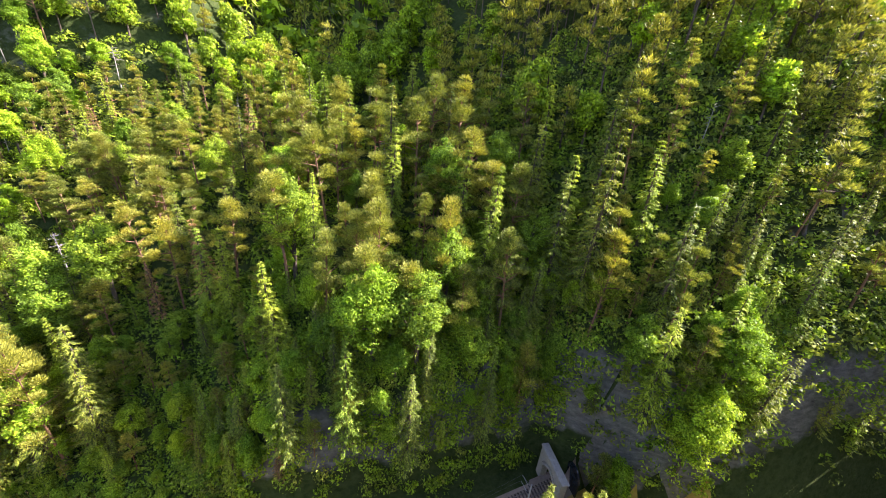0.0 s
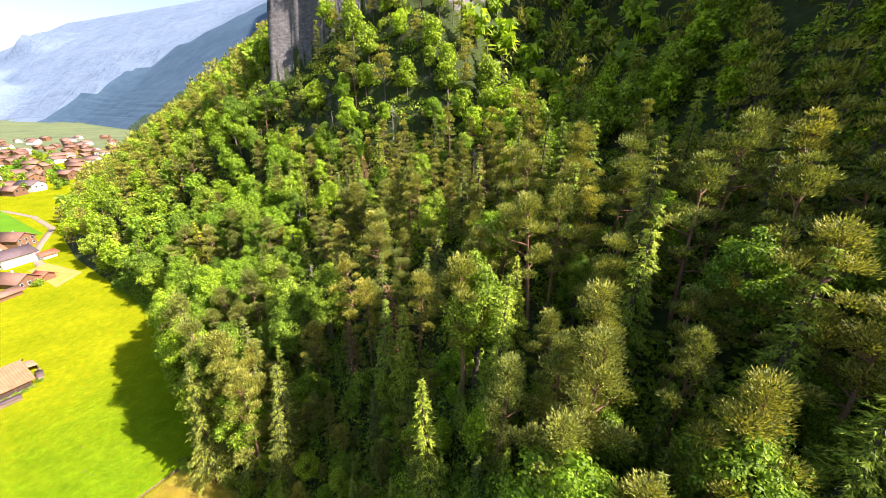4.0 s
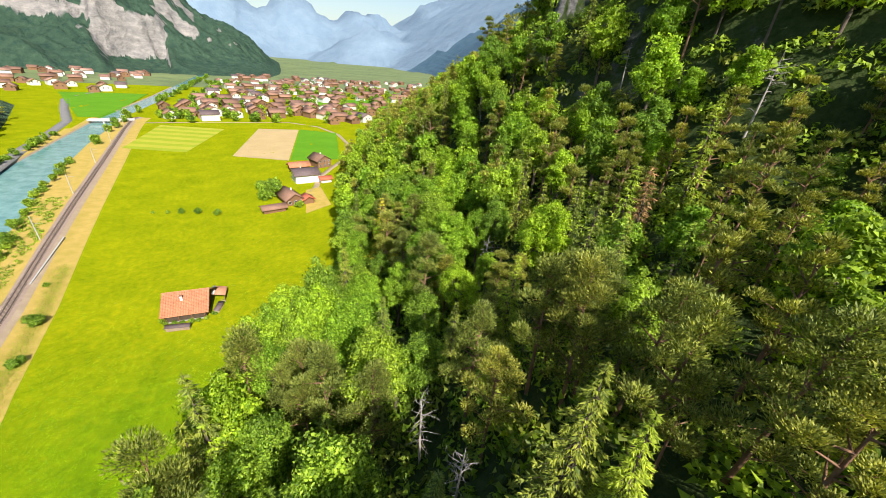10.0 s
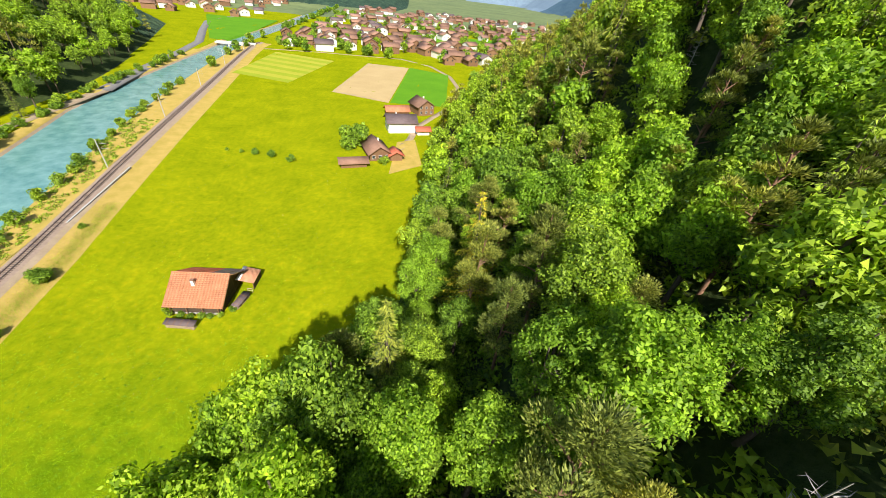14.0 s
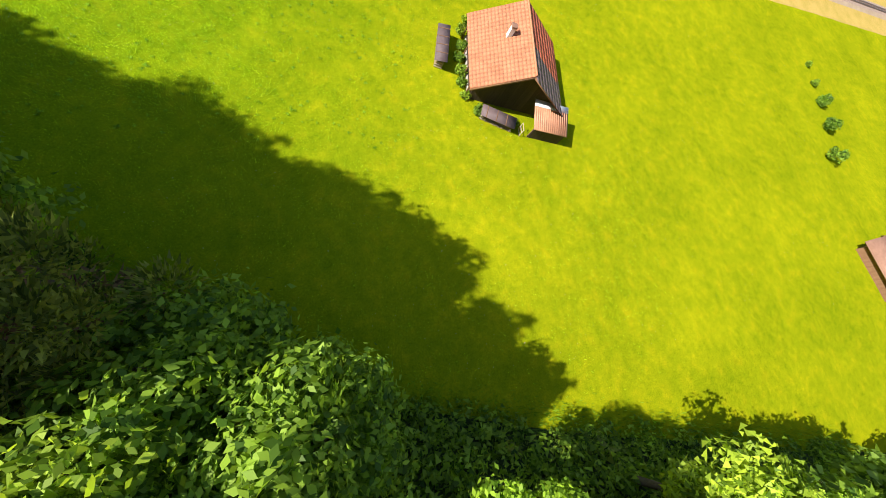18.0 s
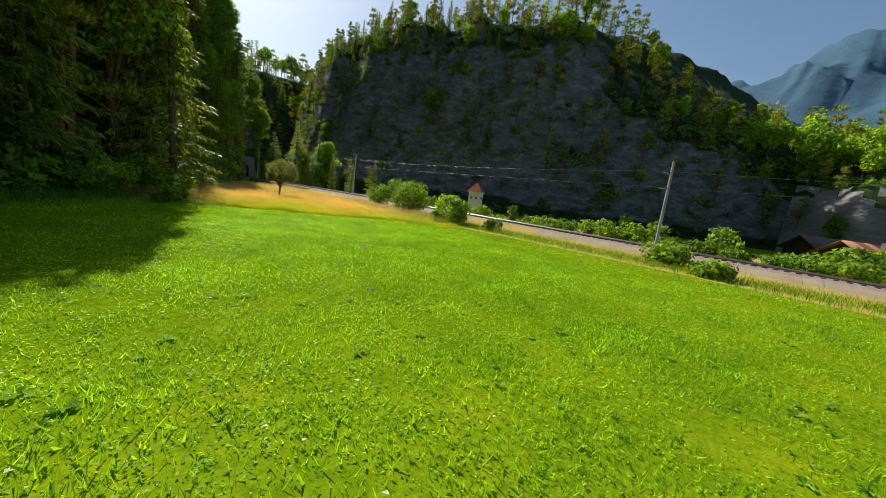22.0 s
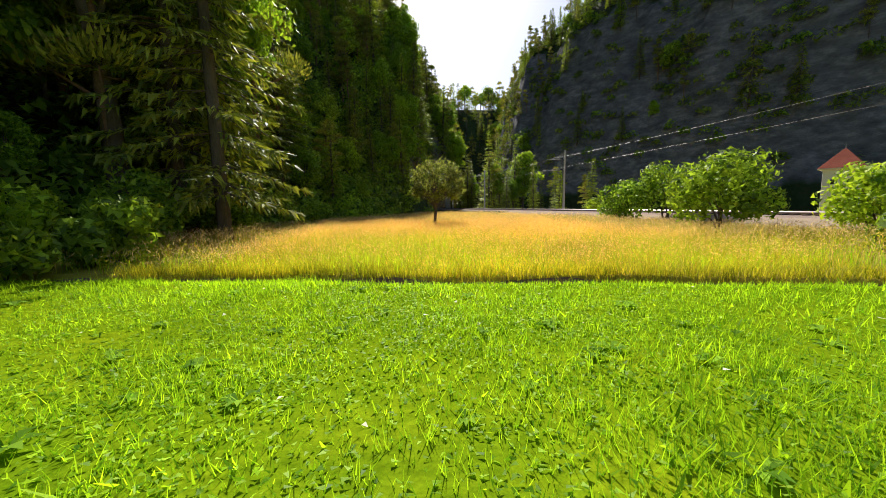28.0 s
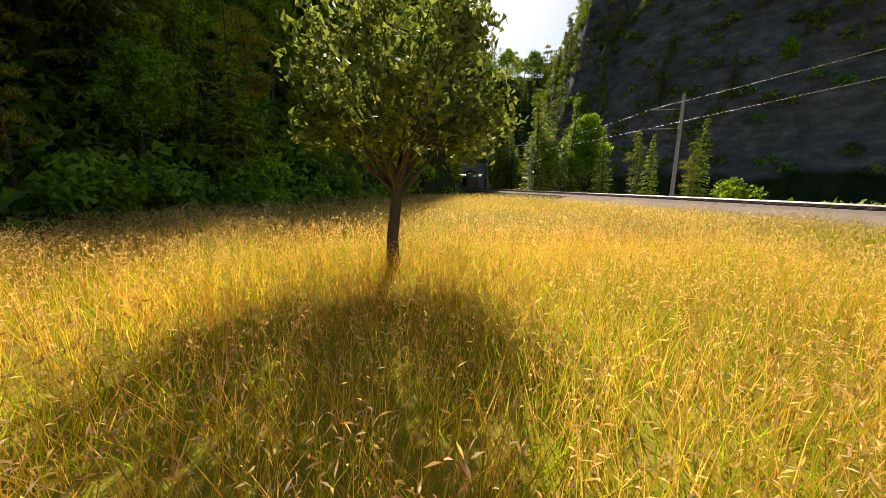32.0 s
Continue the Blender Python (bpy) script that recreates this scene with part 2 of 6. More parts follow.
def slope_mix(name, flat, rock, at, fine, bump, dist):
    """Soil or wood where the ground is gentle, bare rock where it is steep."""
    m, n, l, p = principled(name, 0.95, 0, 0.1)
    geo = n.new("ShaderNodeNewGeometry")
    sep = n.new("ShaderNodeSeparateXYZ")
    l.new(geo.outputs["Normal"], sep.inputs[0])
    t, u = noise_tex(n, l, fine, 6, 0.7), noise_tex(n, l, fine * 0.22, 4, 0.6)
    add = n.new("ShaderNodeMath")
    add.operation = "MULTIPLY_ADD"
    add.inputs[1].default_value, add.inputs[2].default_value = 0.35, -0.175
    l.new(u.outputs[0], add.inputs[0])
    sm = n.new("ShaderNodeMath")
    l.new(sep.outputs[2], sm.inputs[0])
    l.new(add.outputs[0], sm.inputs[1])
    fac = ramp(n, [(at - 0.04, (1, 1, 1)), (at + 0.04, (0, 0, 0))])
    l.new(sm.outputs[0], fac.inputs[0])
    a, b = ramp(n, [(0.3, flat[0]), (0.7, flat[1])]), ramp(n, [(0.25, rock[0]), (0.5, rock[1]), (0.75, rock[2])])
    l.new(t.outputs[0], a.inputs[0])
    s2 = noise_tex(n, l, fine * 0.6, 6, 0.7, (1, 1, 2.2))
    l.new(s2.outputs[0], b.inputs[0])
    l.new(blend(n, l, fac.outputs[0], a.outputs[0], b.outputs[0]), p.inputs["Base Color"])
    bp = n.new("ShaderNodeBump")
    bp.inputs["Strength"].default_value, bp.inputs["Distance"].default_value = bump, dist
    l.new(t.outputs[0], bp.inputs["Height"])
    l.new(bp.outputs[0], p.inputs["Normal"])
    return m


HILL = slope_mix("wooded_slope_soil", ((0.022, 0.045, 0.010), (0.07, 0.09, 0.03)), ((0.07, 0.07, 0.072), (0.16, 0.155, 0.15), (0.27, 0.26, 0.25)), 0.34, 0.9, 0.9, 0.5)
# Soil darker than HILL: some of the cliff's shade is put into the colour.
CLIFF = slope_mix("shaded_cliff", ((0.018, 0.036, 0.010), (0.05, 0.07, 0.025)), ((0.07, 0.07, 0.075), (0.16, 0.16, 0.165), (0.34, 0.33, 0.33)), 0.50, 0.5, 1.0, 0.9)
# Distant wood and rock, made paler and bluer by haze mixed into the colour.
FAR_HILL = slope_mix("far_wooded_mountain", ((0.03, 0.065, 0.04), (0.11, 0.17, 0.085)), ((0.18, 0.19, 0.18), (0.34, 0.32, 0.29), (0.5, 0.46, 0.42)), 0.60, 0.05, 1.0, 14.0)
# The wood's blue-green cast is aerial haze painted into its colour.
MASSIF = slope_mix("wooded_limestone_massif", ((0.02, 0.05, 0.04), (0.065, 0.115, 0.07)), ((0.15, 0.15, 0.155), (0.29, 0.275, 0.265), (0.46, 0.42, 0.39)), 0.49, 0.07, 1.0, 9.0)
# Meadow green muted towards grey: the far valley's haze is in the colour.
FAR_PLAIN = surface("distant_plain", (0.07, 0.11, 0.06), (0.25, 0.30, 0.12), 0.008, 0.05, 0.95, 0.2, 0.1)
# Blue stands for distance haze, put into both wood and rock colour.
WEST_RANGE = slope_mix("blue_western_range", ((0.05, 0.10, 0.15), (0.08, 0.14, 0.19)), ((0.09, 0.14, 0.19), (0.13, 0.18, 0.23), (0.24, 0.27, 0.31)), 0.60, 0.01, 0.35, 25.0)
# Aerial haze is painted into these pale blue wood and rock colours.
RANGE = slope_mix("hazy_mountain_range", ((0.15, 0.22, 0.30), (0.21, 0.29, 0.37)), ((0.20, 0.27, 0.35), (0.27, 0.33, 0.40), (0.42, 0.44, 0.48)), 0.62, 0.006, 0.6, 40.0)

# ---------------------------------------------------------------- plan
def line(*pts):
    ys, xs = zip(*pts)
    return lambda y: np.interp(y, ys, xs)


TOE_E = line((-400, -86), (-300, -60), (-230, -40), (-190, -32), (-174, -29), (-165, -22), (-159, -16), (-140, -16.5), (-118, -14), (-105, -9.5), (-92, -4.5), (-84, -1.5), (-76, 0.8), (-66, 4), (-60, 7), (-52, 11.5), (-38, 20.5), (-29, 26.5), (-20, 33), (0, 39.5), (15, 43.5), (25, 46.5),
             (45, 51), (90, 63), (130, 79), (180, 106), (300, 195), (600, 430), (1000, 720), (2000, 1100), (6000, 1500))
TOE_W = line((-400, -120), (-300, -78), (-230, -55.5), (-190, -46), (-170, -43), (-150, -48), (-130, -59), (-95, -83), (-70, -99), (-46, -118), (-41, -121.5), (-30, -110), (-20, -113), (5, -121), (20, -112), (40, -104), (100, -100), (150, -96),
             (200, -104), (300, -125), (400, -150), (520, -230), (900, -560), (1500, -620), (6000, -900))
RAIL = line((-400, -10), (-175, -19), (-160, -21), (-140, -23), (-125, -25.5), (-110, -28.3), (-90, -31), (-48, -34), (-15, -36.5), (16, -37.6), (58, -40.6), (98, -43), (168, -46.5), (268, -52), (310, -53), (500, -31), (1100, 20), (6000, 432))
RIV_E = line((-400, -100), (-300, -66), (-230, -47.5), (-190, -39), (-170, -36), (-150, -37.5), (-120, -44), (-95, -51), (-75, -53.5), (-50, -50), (-20, -47), (0, -46.5), (50, -52), (100, -58), (160, -62), (225, -64), (340, -62), (500, -42), (1100, 8), (6000, 420))
RIV_W = line((-400, -110), (-300, -74), (-230, -54), (-190, -45), (-170, -42), (-150, -45), (-120, -55), (-90, -64), (-46, -65), (-20, -63), (20, -70), (80, -79), (120, -85), (160, -86), (320, -80), (500, -62), (1100, -12), (6000, 380))


def step(v, a, b):
    t = np.clip((v - a) / (b - a), 0, 1)
    return t * t * (3 - 2 * t)


def waves(x, y, s, k):
    """Cheap smooth noise, about -1 to 1."""
    o = 0
    for i in range(k):
        f, a = s * 2**i, 0.55**i
        o = o + a * np.sin(f * x * 1.3 + 1.7 * np.sin(f * y * 0.7 + i) + 2.1 * i) * np.cos(f * y * 1.1 + 1.3 * np.sin(f * x * 0.9 - i) + 0.7 * i)
    return o / 1.6


def ditch_line(x):
    return -58.75 - 0.22 * (np.clip(x, -26, 3) + 8)


def height(x, y):
    """Height of the ground, for arrays of x and y."""
    x, y = np.asarray(x, float), np.asarray(y, float)
    de, dw = x - TOE_E(y), TOE_W(y) - x
    rough = step(-y, -45, -20)
    dw = dw + rough * (dw > 0) * np.minimum(dw, 9) / 9 * (4.0 * waves(x * 0.4, y, 0.10, 3) + 1.5 * waves(x, y, 0.5, 2))
    wob = waves(x, y, 0.09, 4)
    # eastern wood: a rock step at the foot in the south, an even slope further north
    south = np.interp(de, [0, 1, 2, 5, 10, 17, 28, 75, 150, 300, 600, 1500], [0, 10, 14.5, 24, 29, 33, 37, 48, 74, 165, 380, 900])
    north = np.interp(de, [0, 5, 20, 60, 120, 300, 600, 1500], [0, 3.5, 15, 40, 76, 200, 400, 900])
    far = np.interp(de, [0, 60, 300, 600, 1500], [0, 35, 190, 400, 900])
    foot = np.interp(de, [0, 5, 10, 20, 28, 75, 150, 300, 600, 1500], [0, 4.5, 11, 24, 32, 46, 74, 165, 380, 900])
    k0 = step(y, -122, -98)
    south = south * (1 - k0) + foot * k0
    k = step(y, -100, -60)
    e = south * (1 - k) + north * k
    k2 = step(y, 60, 200)
    e = e * (1 - k2) + far * k2
    e = e * (1 + 0.95 * step(-y, 128, 205) * (0.35 + 0.65 * step(de, 4, 34)))
    # the crag high on the slope
    xc = x - 105 + 0.12 * (y + 7)
    e = e + 32 * step(xc, -34, -2) * step(y, -115, -75) * (1 - step(y, 0, 60))
    e = e + 46 * step(xc + 5 * waves(x * 0.3, y, 0.16, 3), 0, 9) * step(y + 3 * waves(x, 0 * y, 0.2, 2), -86, -74) * (1 - step(y + 3 * waves(x, 0 * y, 0.3, 2), -9, 1)) * (1 - 0.6 * step(xc, 30, 140))
    e = e + wob * np.clip(de * 0.1, 0, 3.5) * (de > 0)
    # western side: dark cliff in the south, quarry step, wooded hill
    low = 1 - 0.5 * step(y, -105, -60)
    cliff = low * np.interp(dw, [0, 3, 10, 18, 60, 150, 400, 1500], [0, 18, 48, 60, 72, 88, 118, 260])
    quarry = np.interp(dw, [0, 3, 9, 50, 150, 400, 1500], [0, 12, 17, 27, 46, 80, 260])
    hill = np.interp(dw, [0, 8, 50, 150, 400, 800, 1500], [0, 4, 22, 56, 110, 190, 320])
    a, b = step(y, -58, -36), step(y, 8, 45)
    w = (cliff * (1 - a) + quarry * a) * (1 - b) + hill * b
    w = w + waves(x + 40, y, 0.11, 4) * np.clip(dw * 0.16, 0, 3.2) * (dw > 0)
    z = np.maximum(np.where(de > 0, e, 0), np.where(dw > 0, w, 0))
    # the gorge closes in the south
    z = np.maximum(z, np.clip(-236 - y, 0, 60) * 1.1 + np.clip(-296 - y, 0, 400) * 0.2 + 0 * x)
    # river bed and railway bank
    ce, cw = x - RIV_E(y), RIV_W(y) - x
    bed = -2.8 * (1 - step(np.maximum(ce, cw), -2.5, 1.0))
    z = np.where((de < 1) & (dw < 1) & (y > -236), z + bed, z)
    r = np.abs(x - RAIL(y))
    z = np.where((r < 4.6) & (y > -158) & (y < 330), np.maximum(z, 0.75 * (1 - step(r, 1.9, 4.6))), z)
    flat = (de < 0) & (dw < 0)
    z = z + np.where(flat, 0.07 * waves(x, y, 0.35, 3) * step(r, 3, 7), 0)
    # ditch between the mown meadow and the standing hay
    dy = y - ditch_line(x) + 0.10 * waves(x, 0 * x + 3, 1.2, 3)
    z = z - (0.42 + 0.12 * waves(x, 0 * x + 8, 0.9, 2)) * (1 - step(np.abs(dy), 0.13, 0.36)) * step(x, -25, -23) * (1 - step(x, 1, 2))
    return z


def mesh_np(name, V, F, mats, index=None, smooth=False):
    """A mesh from arrays; F has rows of three or four corners."""
    V, F = np.asarray(V, np.float32), np.asarray(F, np.int32)
    me = bpy.data.meshes.new(name)
    me.vertices.add(len(V))
    me.vertices.foreach_set("co", V.ravel())
    me.loops.add(F.size)
    me.loops.foreach_set("vertex_index", F.ravel())
    me.polygons.add(len(F))
    me.polygons.foreach_set("loop_start", np.arange(len(F), dtype=np.int32) * F.shape[1])
    for m in mats:
        me.materials.append(m)
    if index is not None:
        me.polygons.foreach_set("material_index", np.asarray(index, np.int32))
    if smooth:
        me.polygons.foreach_set("use_smooth", np.ones(len(F), bool))
    me.update(calc_edges=True)
    return me


def spread(lo, hi, cell, end, grow):
    """Coordinates at even steps from lo to hi, then ever wider ones out to +-end."""
    mid = list(np.arange(lo, hi + 0.01, cell))
    up, dn, s = [hi], [lo], cell
    while up[-1] < end or dn[-1] > -end:
        s *= grow
        if up[-1] < end:
            up.append(up[-1] + s)
        if dn[-1] > -end:
            dn.append(dn[-1] - s)
    return np.array(sorted(dn[1:]) + mid + up[1:])


gy = spread(-240, 180, 2.0, 4800, 1.07)
gy = np.array(sorted(set(gy[(gy < -60.3) | (gy > -57.2)]) | set(np.arange(-60.15, -57.3, 0.11))))
out = np.concatenate([np.arange(0, 24, 1.5), np.arange(24, 130, 3.0)])
w = 3.0
while out[-1] < 4700:
    w *= 1.08
    out = np.append(out, out[-1] + w)
cols = [TOE_W(gy) - o for o in out[::-1]]
for a, b, ts in ((TOE_W, RIV_W, np.linspace(0, 1, 15)[1:]), (RIV_W, RIV_E, (0.06, 0.14, 0.35, 0.65, 0.86, 0.94, 1)), (RIV_E, RAIL, (0.2, 0.4, 0.55, 0.7, 0.84, 1))):
    cols += [a(gy) * (1 - t) + b(gy) * t for t in ts]
last = RAIL(gy)
gap = TOE_E(gy) - last
for o in (1.7, 3.2, 4.6, 7.0, 9.5):
    cols.append(last + np.minimum(o, gap * o / 12))
last = cols[-1]
cols += [last * (1 - t) + TOE_E(gy) * t for t in np.linspace(0, 1, 25)[1:]]
cols += [TOE_E(gy) + o for o in out[1:]]
GX = np.stack(cols, 1)
GY = np.repeat(gy[:, None], GX.shape[1], 1)
GY = GY + (ditch_line(GX) + 58.75) * (1 - step(np.abs(GY + 58.75), 3, 14)) * (np.abs(GX + 12) < 40)
GZ = height(GX, GY)
# far ranges to the north and the west, part of the same ground
rng_r = np.hypot(GX, GY)


def peak(x, y, cx, cy, h, rx, ry, turn=0.0):
    c, s = math.cos(radians(turn)), math.sin(radians(turn))
    u, v = ((x - cx) * c + (y - cy) * s) / rx, (-(x - cx) * s + (y - cy) * c) / ry
    d = np.sqrt(u * u + v * v)
    return h * np.clip(1 - d**1.25, 0, 1) * (1 + 0.16 * waves(x, y, 0.006, 4))


PEAKS = [(-600, 4300, 560, 900, 700, 0), (100, 4400, 560, 900, 700, 0), (800, 4500, 580, 900, 700, 0), (1500, 4350, 560, 800, 700, 0), (2250, 4200, 700, 700, 700, 0), (2900, 3700, 560, 700, 800, 0),
         (1300, 3500, 330, 600, 500, 0), (1750, 2300, 360, 640, 1000, 0), (-2300, -100, 800, 1500, 2000, 0), (-2600, 500, 980, 900, 900, 0), (1500, -900, 520, 900, 900, 0)]
for p in PEAKS:
    pk = peak(GX, GY, *p)
    GZ = np.where(pk > 0.5, np.maximum(GZ, pk), GZ)
V = np.stack([GX, GY, GZ], -1).reshape(-1, 3)
ny, nx = GX.shape
ii = (np.arange(ny - 1)[:, None] * nx + np.arange(nx - 1)).ravel()
F = np.stack([ii, ii + 1, ii + nx + 1, ii + nx], 1)
C = V[F].mean(1)
N = np.cross(V[F[:, 2]] - V[F[:, 0]], V[F[:, 3]] - V[F[:, 1]])
N /= np.linalg.norm(N, axis=1, keepdims=True)
cx, cy, cz, steep = C[:, 0], C[:, 1], C[:, 2], N[:, 2]
idx = np.zeros(len(F), int)                                   # 0 meadow
hill_face = (cx - TOE_E(cy) > -1) | (TOE_W(cy) - cx > -1) | (cy < -236) | (cz > 3)
idx[hill_face] = 1                                            # forest floor
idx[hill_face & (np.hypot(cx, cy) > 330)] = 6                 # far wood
# Beyond 2600 m the faces take the colour with haze painted in.
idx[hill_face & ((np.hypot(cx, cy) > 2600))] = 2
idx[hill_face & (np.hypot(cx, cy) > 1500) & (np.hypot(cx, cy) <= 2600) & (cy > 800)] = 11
idx[hill_face & (cx < -430) & (cy < 700)] = 11                # range with blue distance haze in its colour
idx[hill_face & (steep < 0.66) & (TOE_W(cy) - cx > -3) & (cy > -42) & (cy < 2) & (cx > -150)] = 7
rr = cx - RAIL(cy)
onflat = ~hill_face & (cy > -236)
idx[onflat & (rr > 1.5) & (rr < 2.7) & (cy < 330) & (cy > -108)] = 3        # gravel verge
idx[onflat & (abs(rr) <= 1.7) & (cy < 330)] = 4               # ballast
idx[onflat & (rr >= 2.7) & (rr < 9.0) & (cy < 330)] = 5
idx[onflat & (cy < -108) & (idx != 4)] = 1       # dry verge
idx[onflat & (rr < -1.7) & (cx > RIV_E(cy)) & (cy < 330)] = 5
idx[onflat & (cx < RIV_W(cy)) & (cx > RIV_W(cy) - 4)] = 5
idx[onflat & (cx < RIV_E(cy)) & (cx > RIV_W(cy))] = 3
idx[onflat & (cx > RAIL(cy) + 7) & (cx < TOE_E(cy) + 1) & (cy < ditch_line(cx)) & (cy > -150)] = 8
idx[onflat & (np.abs(cy - ditch_line(cx)) < 0.35) & (cx > -24) & (cx < 1.5)] = 9
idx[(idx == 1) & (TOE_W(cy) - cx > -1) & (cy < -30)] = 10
idx[onflat & (cy > 640)] = 12
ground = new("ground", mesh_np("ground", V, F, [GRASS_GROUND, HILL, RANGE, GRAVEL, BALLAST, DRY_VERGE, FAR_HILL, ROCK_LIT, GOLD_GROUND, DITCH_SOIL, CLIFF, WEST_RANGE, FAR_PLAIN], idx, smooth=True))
tagged(ground, "mown green valley meadow between steep wooded rocky slopes", "ground", kind="structure")

# the great massif across the plain, with cliff bands and gullies
def ridged(x, y, s, k):
    o, a = 0, 1.0
    for i in range(k):
        f = s * 1.9**i
        n_ = np.sin(f * x + 1.9 * np.sin(f * 0.63 * y + 1.3 * i) + 2.3 * i) * np.cos(f * 0.9 * y + 1.7 * np.sin(f * 0.71 * x + i))
        o = o + a * (1 - 2 * np.abs(n_))
        a *= 0.52
    return o / 1.9


def massif(name, label, mat):
    """A mountain ringing the plain: wooded foot, cliff steps and a crest that falls away eastwards."""
    az, r = np.meshgrid(np.radians(np.linspace(-56, 8.5, 330)), np.concatenate([np.linspace(930, 1560, 150), np.linspace(1580, 2300, 20)]))
    deg = np.degrees(az)
    X, Y = 26 + r * np.sin(az), -78 + r * np.cos(az)
    crest = np.interp(deg, [-56, -30, -20, -10, -5.2, -3.3, -1.6, 0.3, 2.2, 3.3, 4.6, 5.9, 7.3, 8.5], [330, 430, 470, 400, 290, 196, 146, 124, 106, 90, 62, 26, -4, -14])
    crest = crest * (1 + 0.05 * ridged(deg * 40, deg * 11, 0.02, 3))
    u = (r - 985) / (1500 - 985) + 0.10 * ridged(X, Y, 0.008, 4) * step(deg, 6, 0)
    wooded = np.interp(u, [-0.1, 0, 0.16, 0.36, 0.40, 0.55, 0.60, 0.80, 0.85, 1.0, 1.5, 2.6], [-0.05, 0, 0.08, 0.20, 0.28, 0.42, 0.62, 0.70, 0.90, 1.0, 1.0, 0.8])
    walled = np.interp(u, [-0.1, 0, 0.16, 0.30, 0.345, 0.55, 0.60, 0.80, 0.85, 1.0, 1.5, 2.6], [-0.05, 0, 0.02, 0.06, 0.34, 0.44, 0.62, 0.70, 0.90, 1.0, 1.0, 0.8])
    face = step(deg, -12.0, -10.4) * (1 - step(deg, -5.8, -5.0))
    z = crest * (wooded * (1 - face) + walled * face)
    z = z + np.clip(z / 60, 0, 1) * (13 * ridged(X, Y, 0.022, 4) + 6 * ridged(X + 50, Y, 0.10, 3)) - 3
    V = np.stack([X, Y, z], -1).reshape(-1, 3)
    n_r, n_a = az.shape
    i_ = (np.arange(n_r - 1)[:, None] * n_a + np.arange(n_a - 1)).ravel()
    return tagged(new(name, mesh_np(name, V, np.stack([i_, i_ + 1, i_ + n_a + 1, i_ + n_a], 1), [mat], smooth=True)), label, "mountain", kind="structure")


massif("backdrop_massif", "dark wooded mountain with pale limestone cliff bands", MASSIF)

# river
ry = np.concatenate([np.arange(-236, 340, 4.0), np.arange(340, 3000, 30.0)])
rows_ = []
for t in np.linspace(0, 1, 9):
    rows_.append(np.stack([(RIV_E(ry) + 0.6) * (1 - t) + (RIV_W(ry) - 0.6) * t, ry, -1.25 + 0.03 * waves(RIV_E(ry) + 9 * t, ry, 0.8, 2)], -1))
V = np.stack(rows_, 1).reshape(-1, 3)
ii = (np.arange(len(ry) - 1)[:, None] * 9 + np.arange(8)).ravel()
river = new("river_water", mesh_np("river", V, np.stack([ii, ii + 9, ii + 10, ii + 1], 1), [WATER], smooth=True))
tagged(river, "milky turquoise glacier river between stony banks", "river", kind="structure")

# ---------------------------------------------------------------- trees
def tube(pts, radii, sides=6):
    """Arrays of a tapered tube along a line of points."""
    pts = np.asarray(pts, float)
    d = np.gradient(pts, axis=0)
    d /= np.linalg.norm(d, axis=1, keepdims=True) + 1e-9
    side = np.cross(d, [0.31, 0.17, 0.93] if abs(d[:, 2]).mean() < 0.8 else [1, 0.1, 0])
    side /= np.linalg.norm(side, axis=1, keepdims=True) + 1e-9
    up = np.cross(side, d)
    a = np.linspace(0, 2 * np.pi, sides, endpoint=False)
    ring = np.cos(a)[None, :, None] * side[:, None] + np.sin(a)[None, :, None] * up[:, None]
    V = (pts[:, None] + ring * np.asarray(radii)[:, None, None]).reshape(-1, 3)
    k, j = np.arange(len(pts) - 1)[:, None] * sides, np.arange(sides)
    F = np.stack([k + j, k + (j + 1) % sides, k + sides + (j + 1) % sides, k + sides + j], -1).reshape(-1, 4)
    return V, F


def join(parts):
    Vs, Fs, o = [], [], 0
    for V, F in parts:
        Vs.append(V)
        Fs.append(F + o)
        o += len(V)
    return np.concatenate(Vs), np.concatenate(Fs)


def sprays(at, out, size, rng, flat=0.0, long=1.6, droop=0.0):
    """One small leaf spray, a bent four-cornered blade, at each place, facing roughly along out."""
    n = len(at)
    nrm = out + rng.normal(0, 0.55, (n, 3)) * (1 - flat)
    nrm[:, 2] += flat * 1.5
    nrm /= np.linalg.norm(nrm, axis=1, keepdims=True) + 1e-9
    t = np.cross(nrm, rng.normal(0, 1, (n, 3)))
    t /= np.linalg.norm(t, axis=1, keepdims=True) + 1e-9
    b = np.cross(nrm, t)
    s = (size * rng.uniform(0.6, 1.35, n))[:, None]
    tip = t * s * long * 0.6
    tip[:, 2] -= droop * s[:, 0]
    V = np.stack([at - t * s * long * 0.5, at + b * s * 0.5 - nrm * s * 0.12, at + tip, at - b * s * 0.5 - nrm * s * 0.12], 1).reshape(-1, 3)
    return V, np.arange(4 * n).reshape(n, 4)


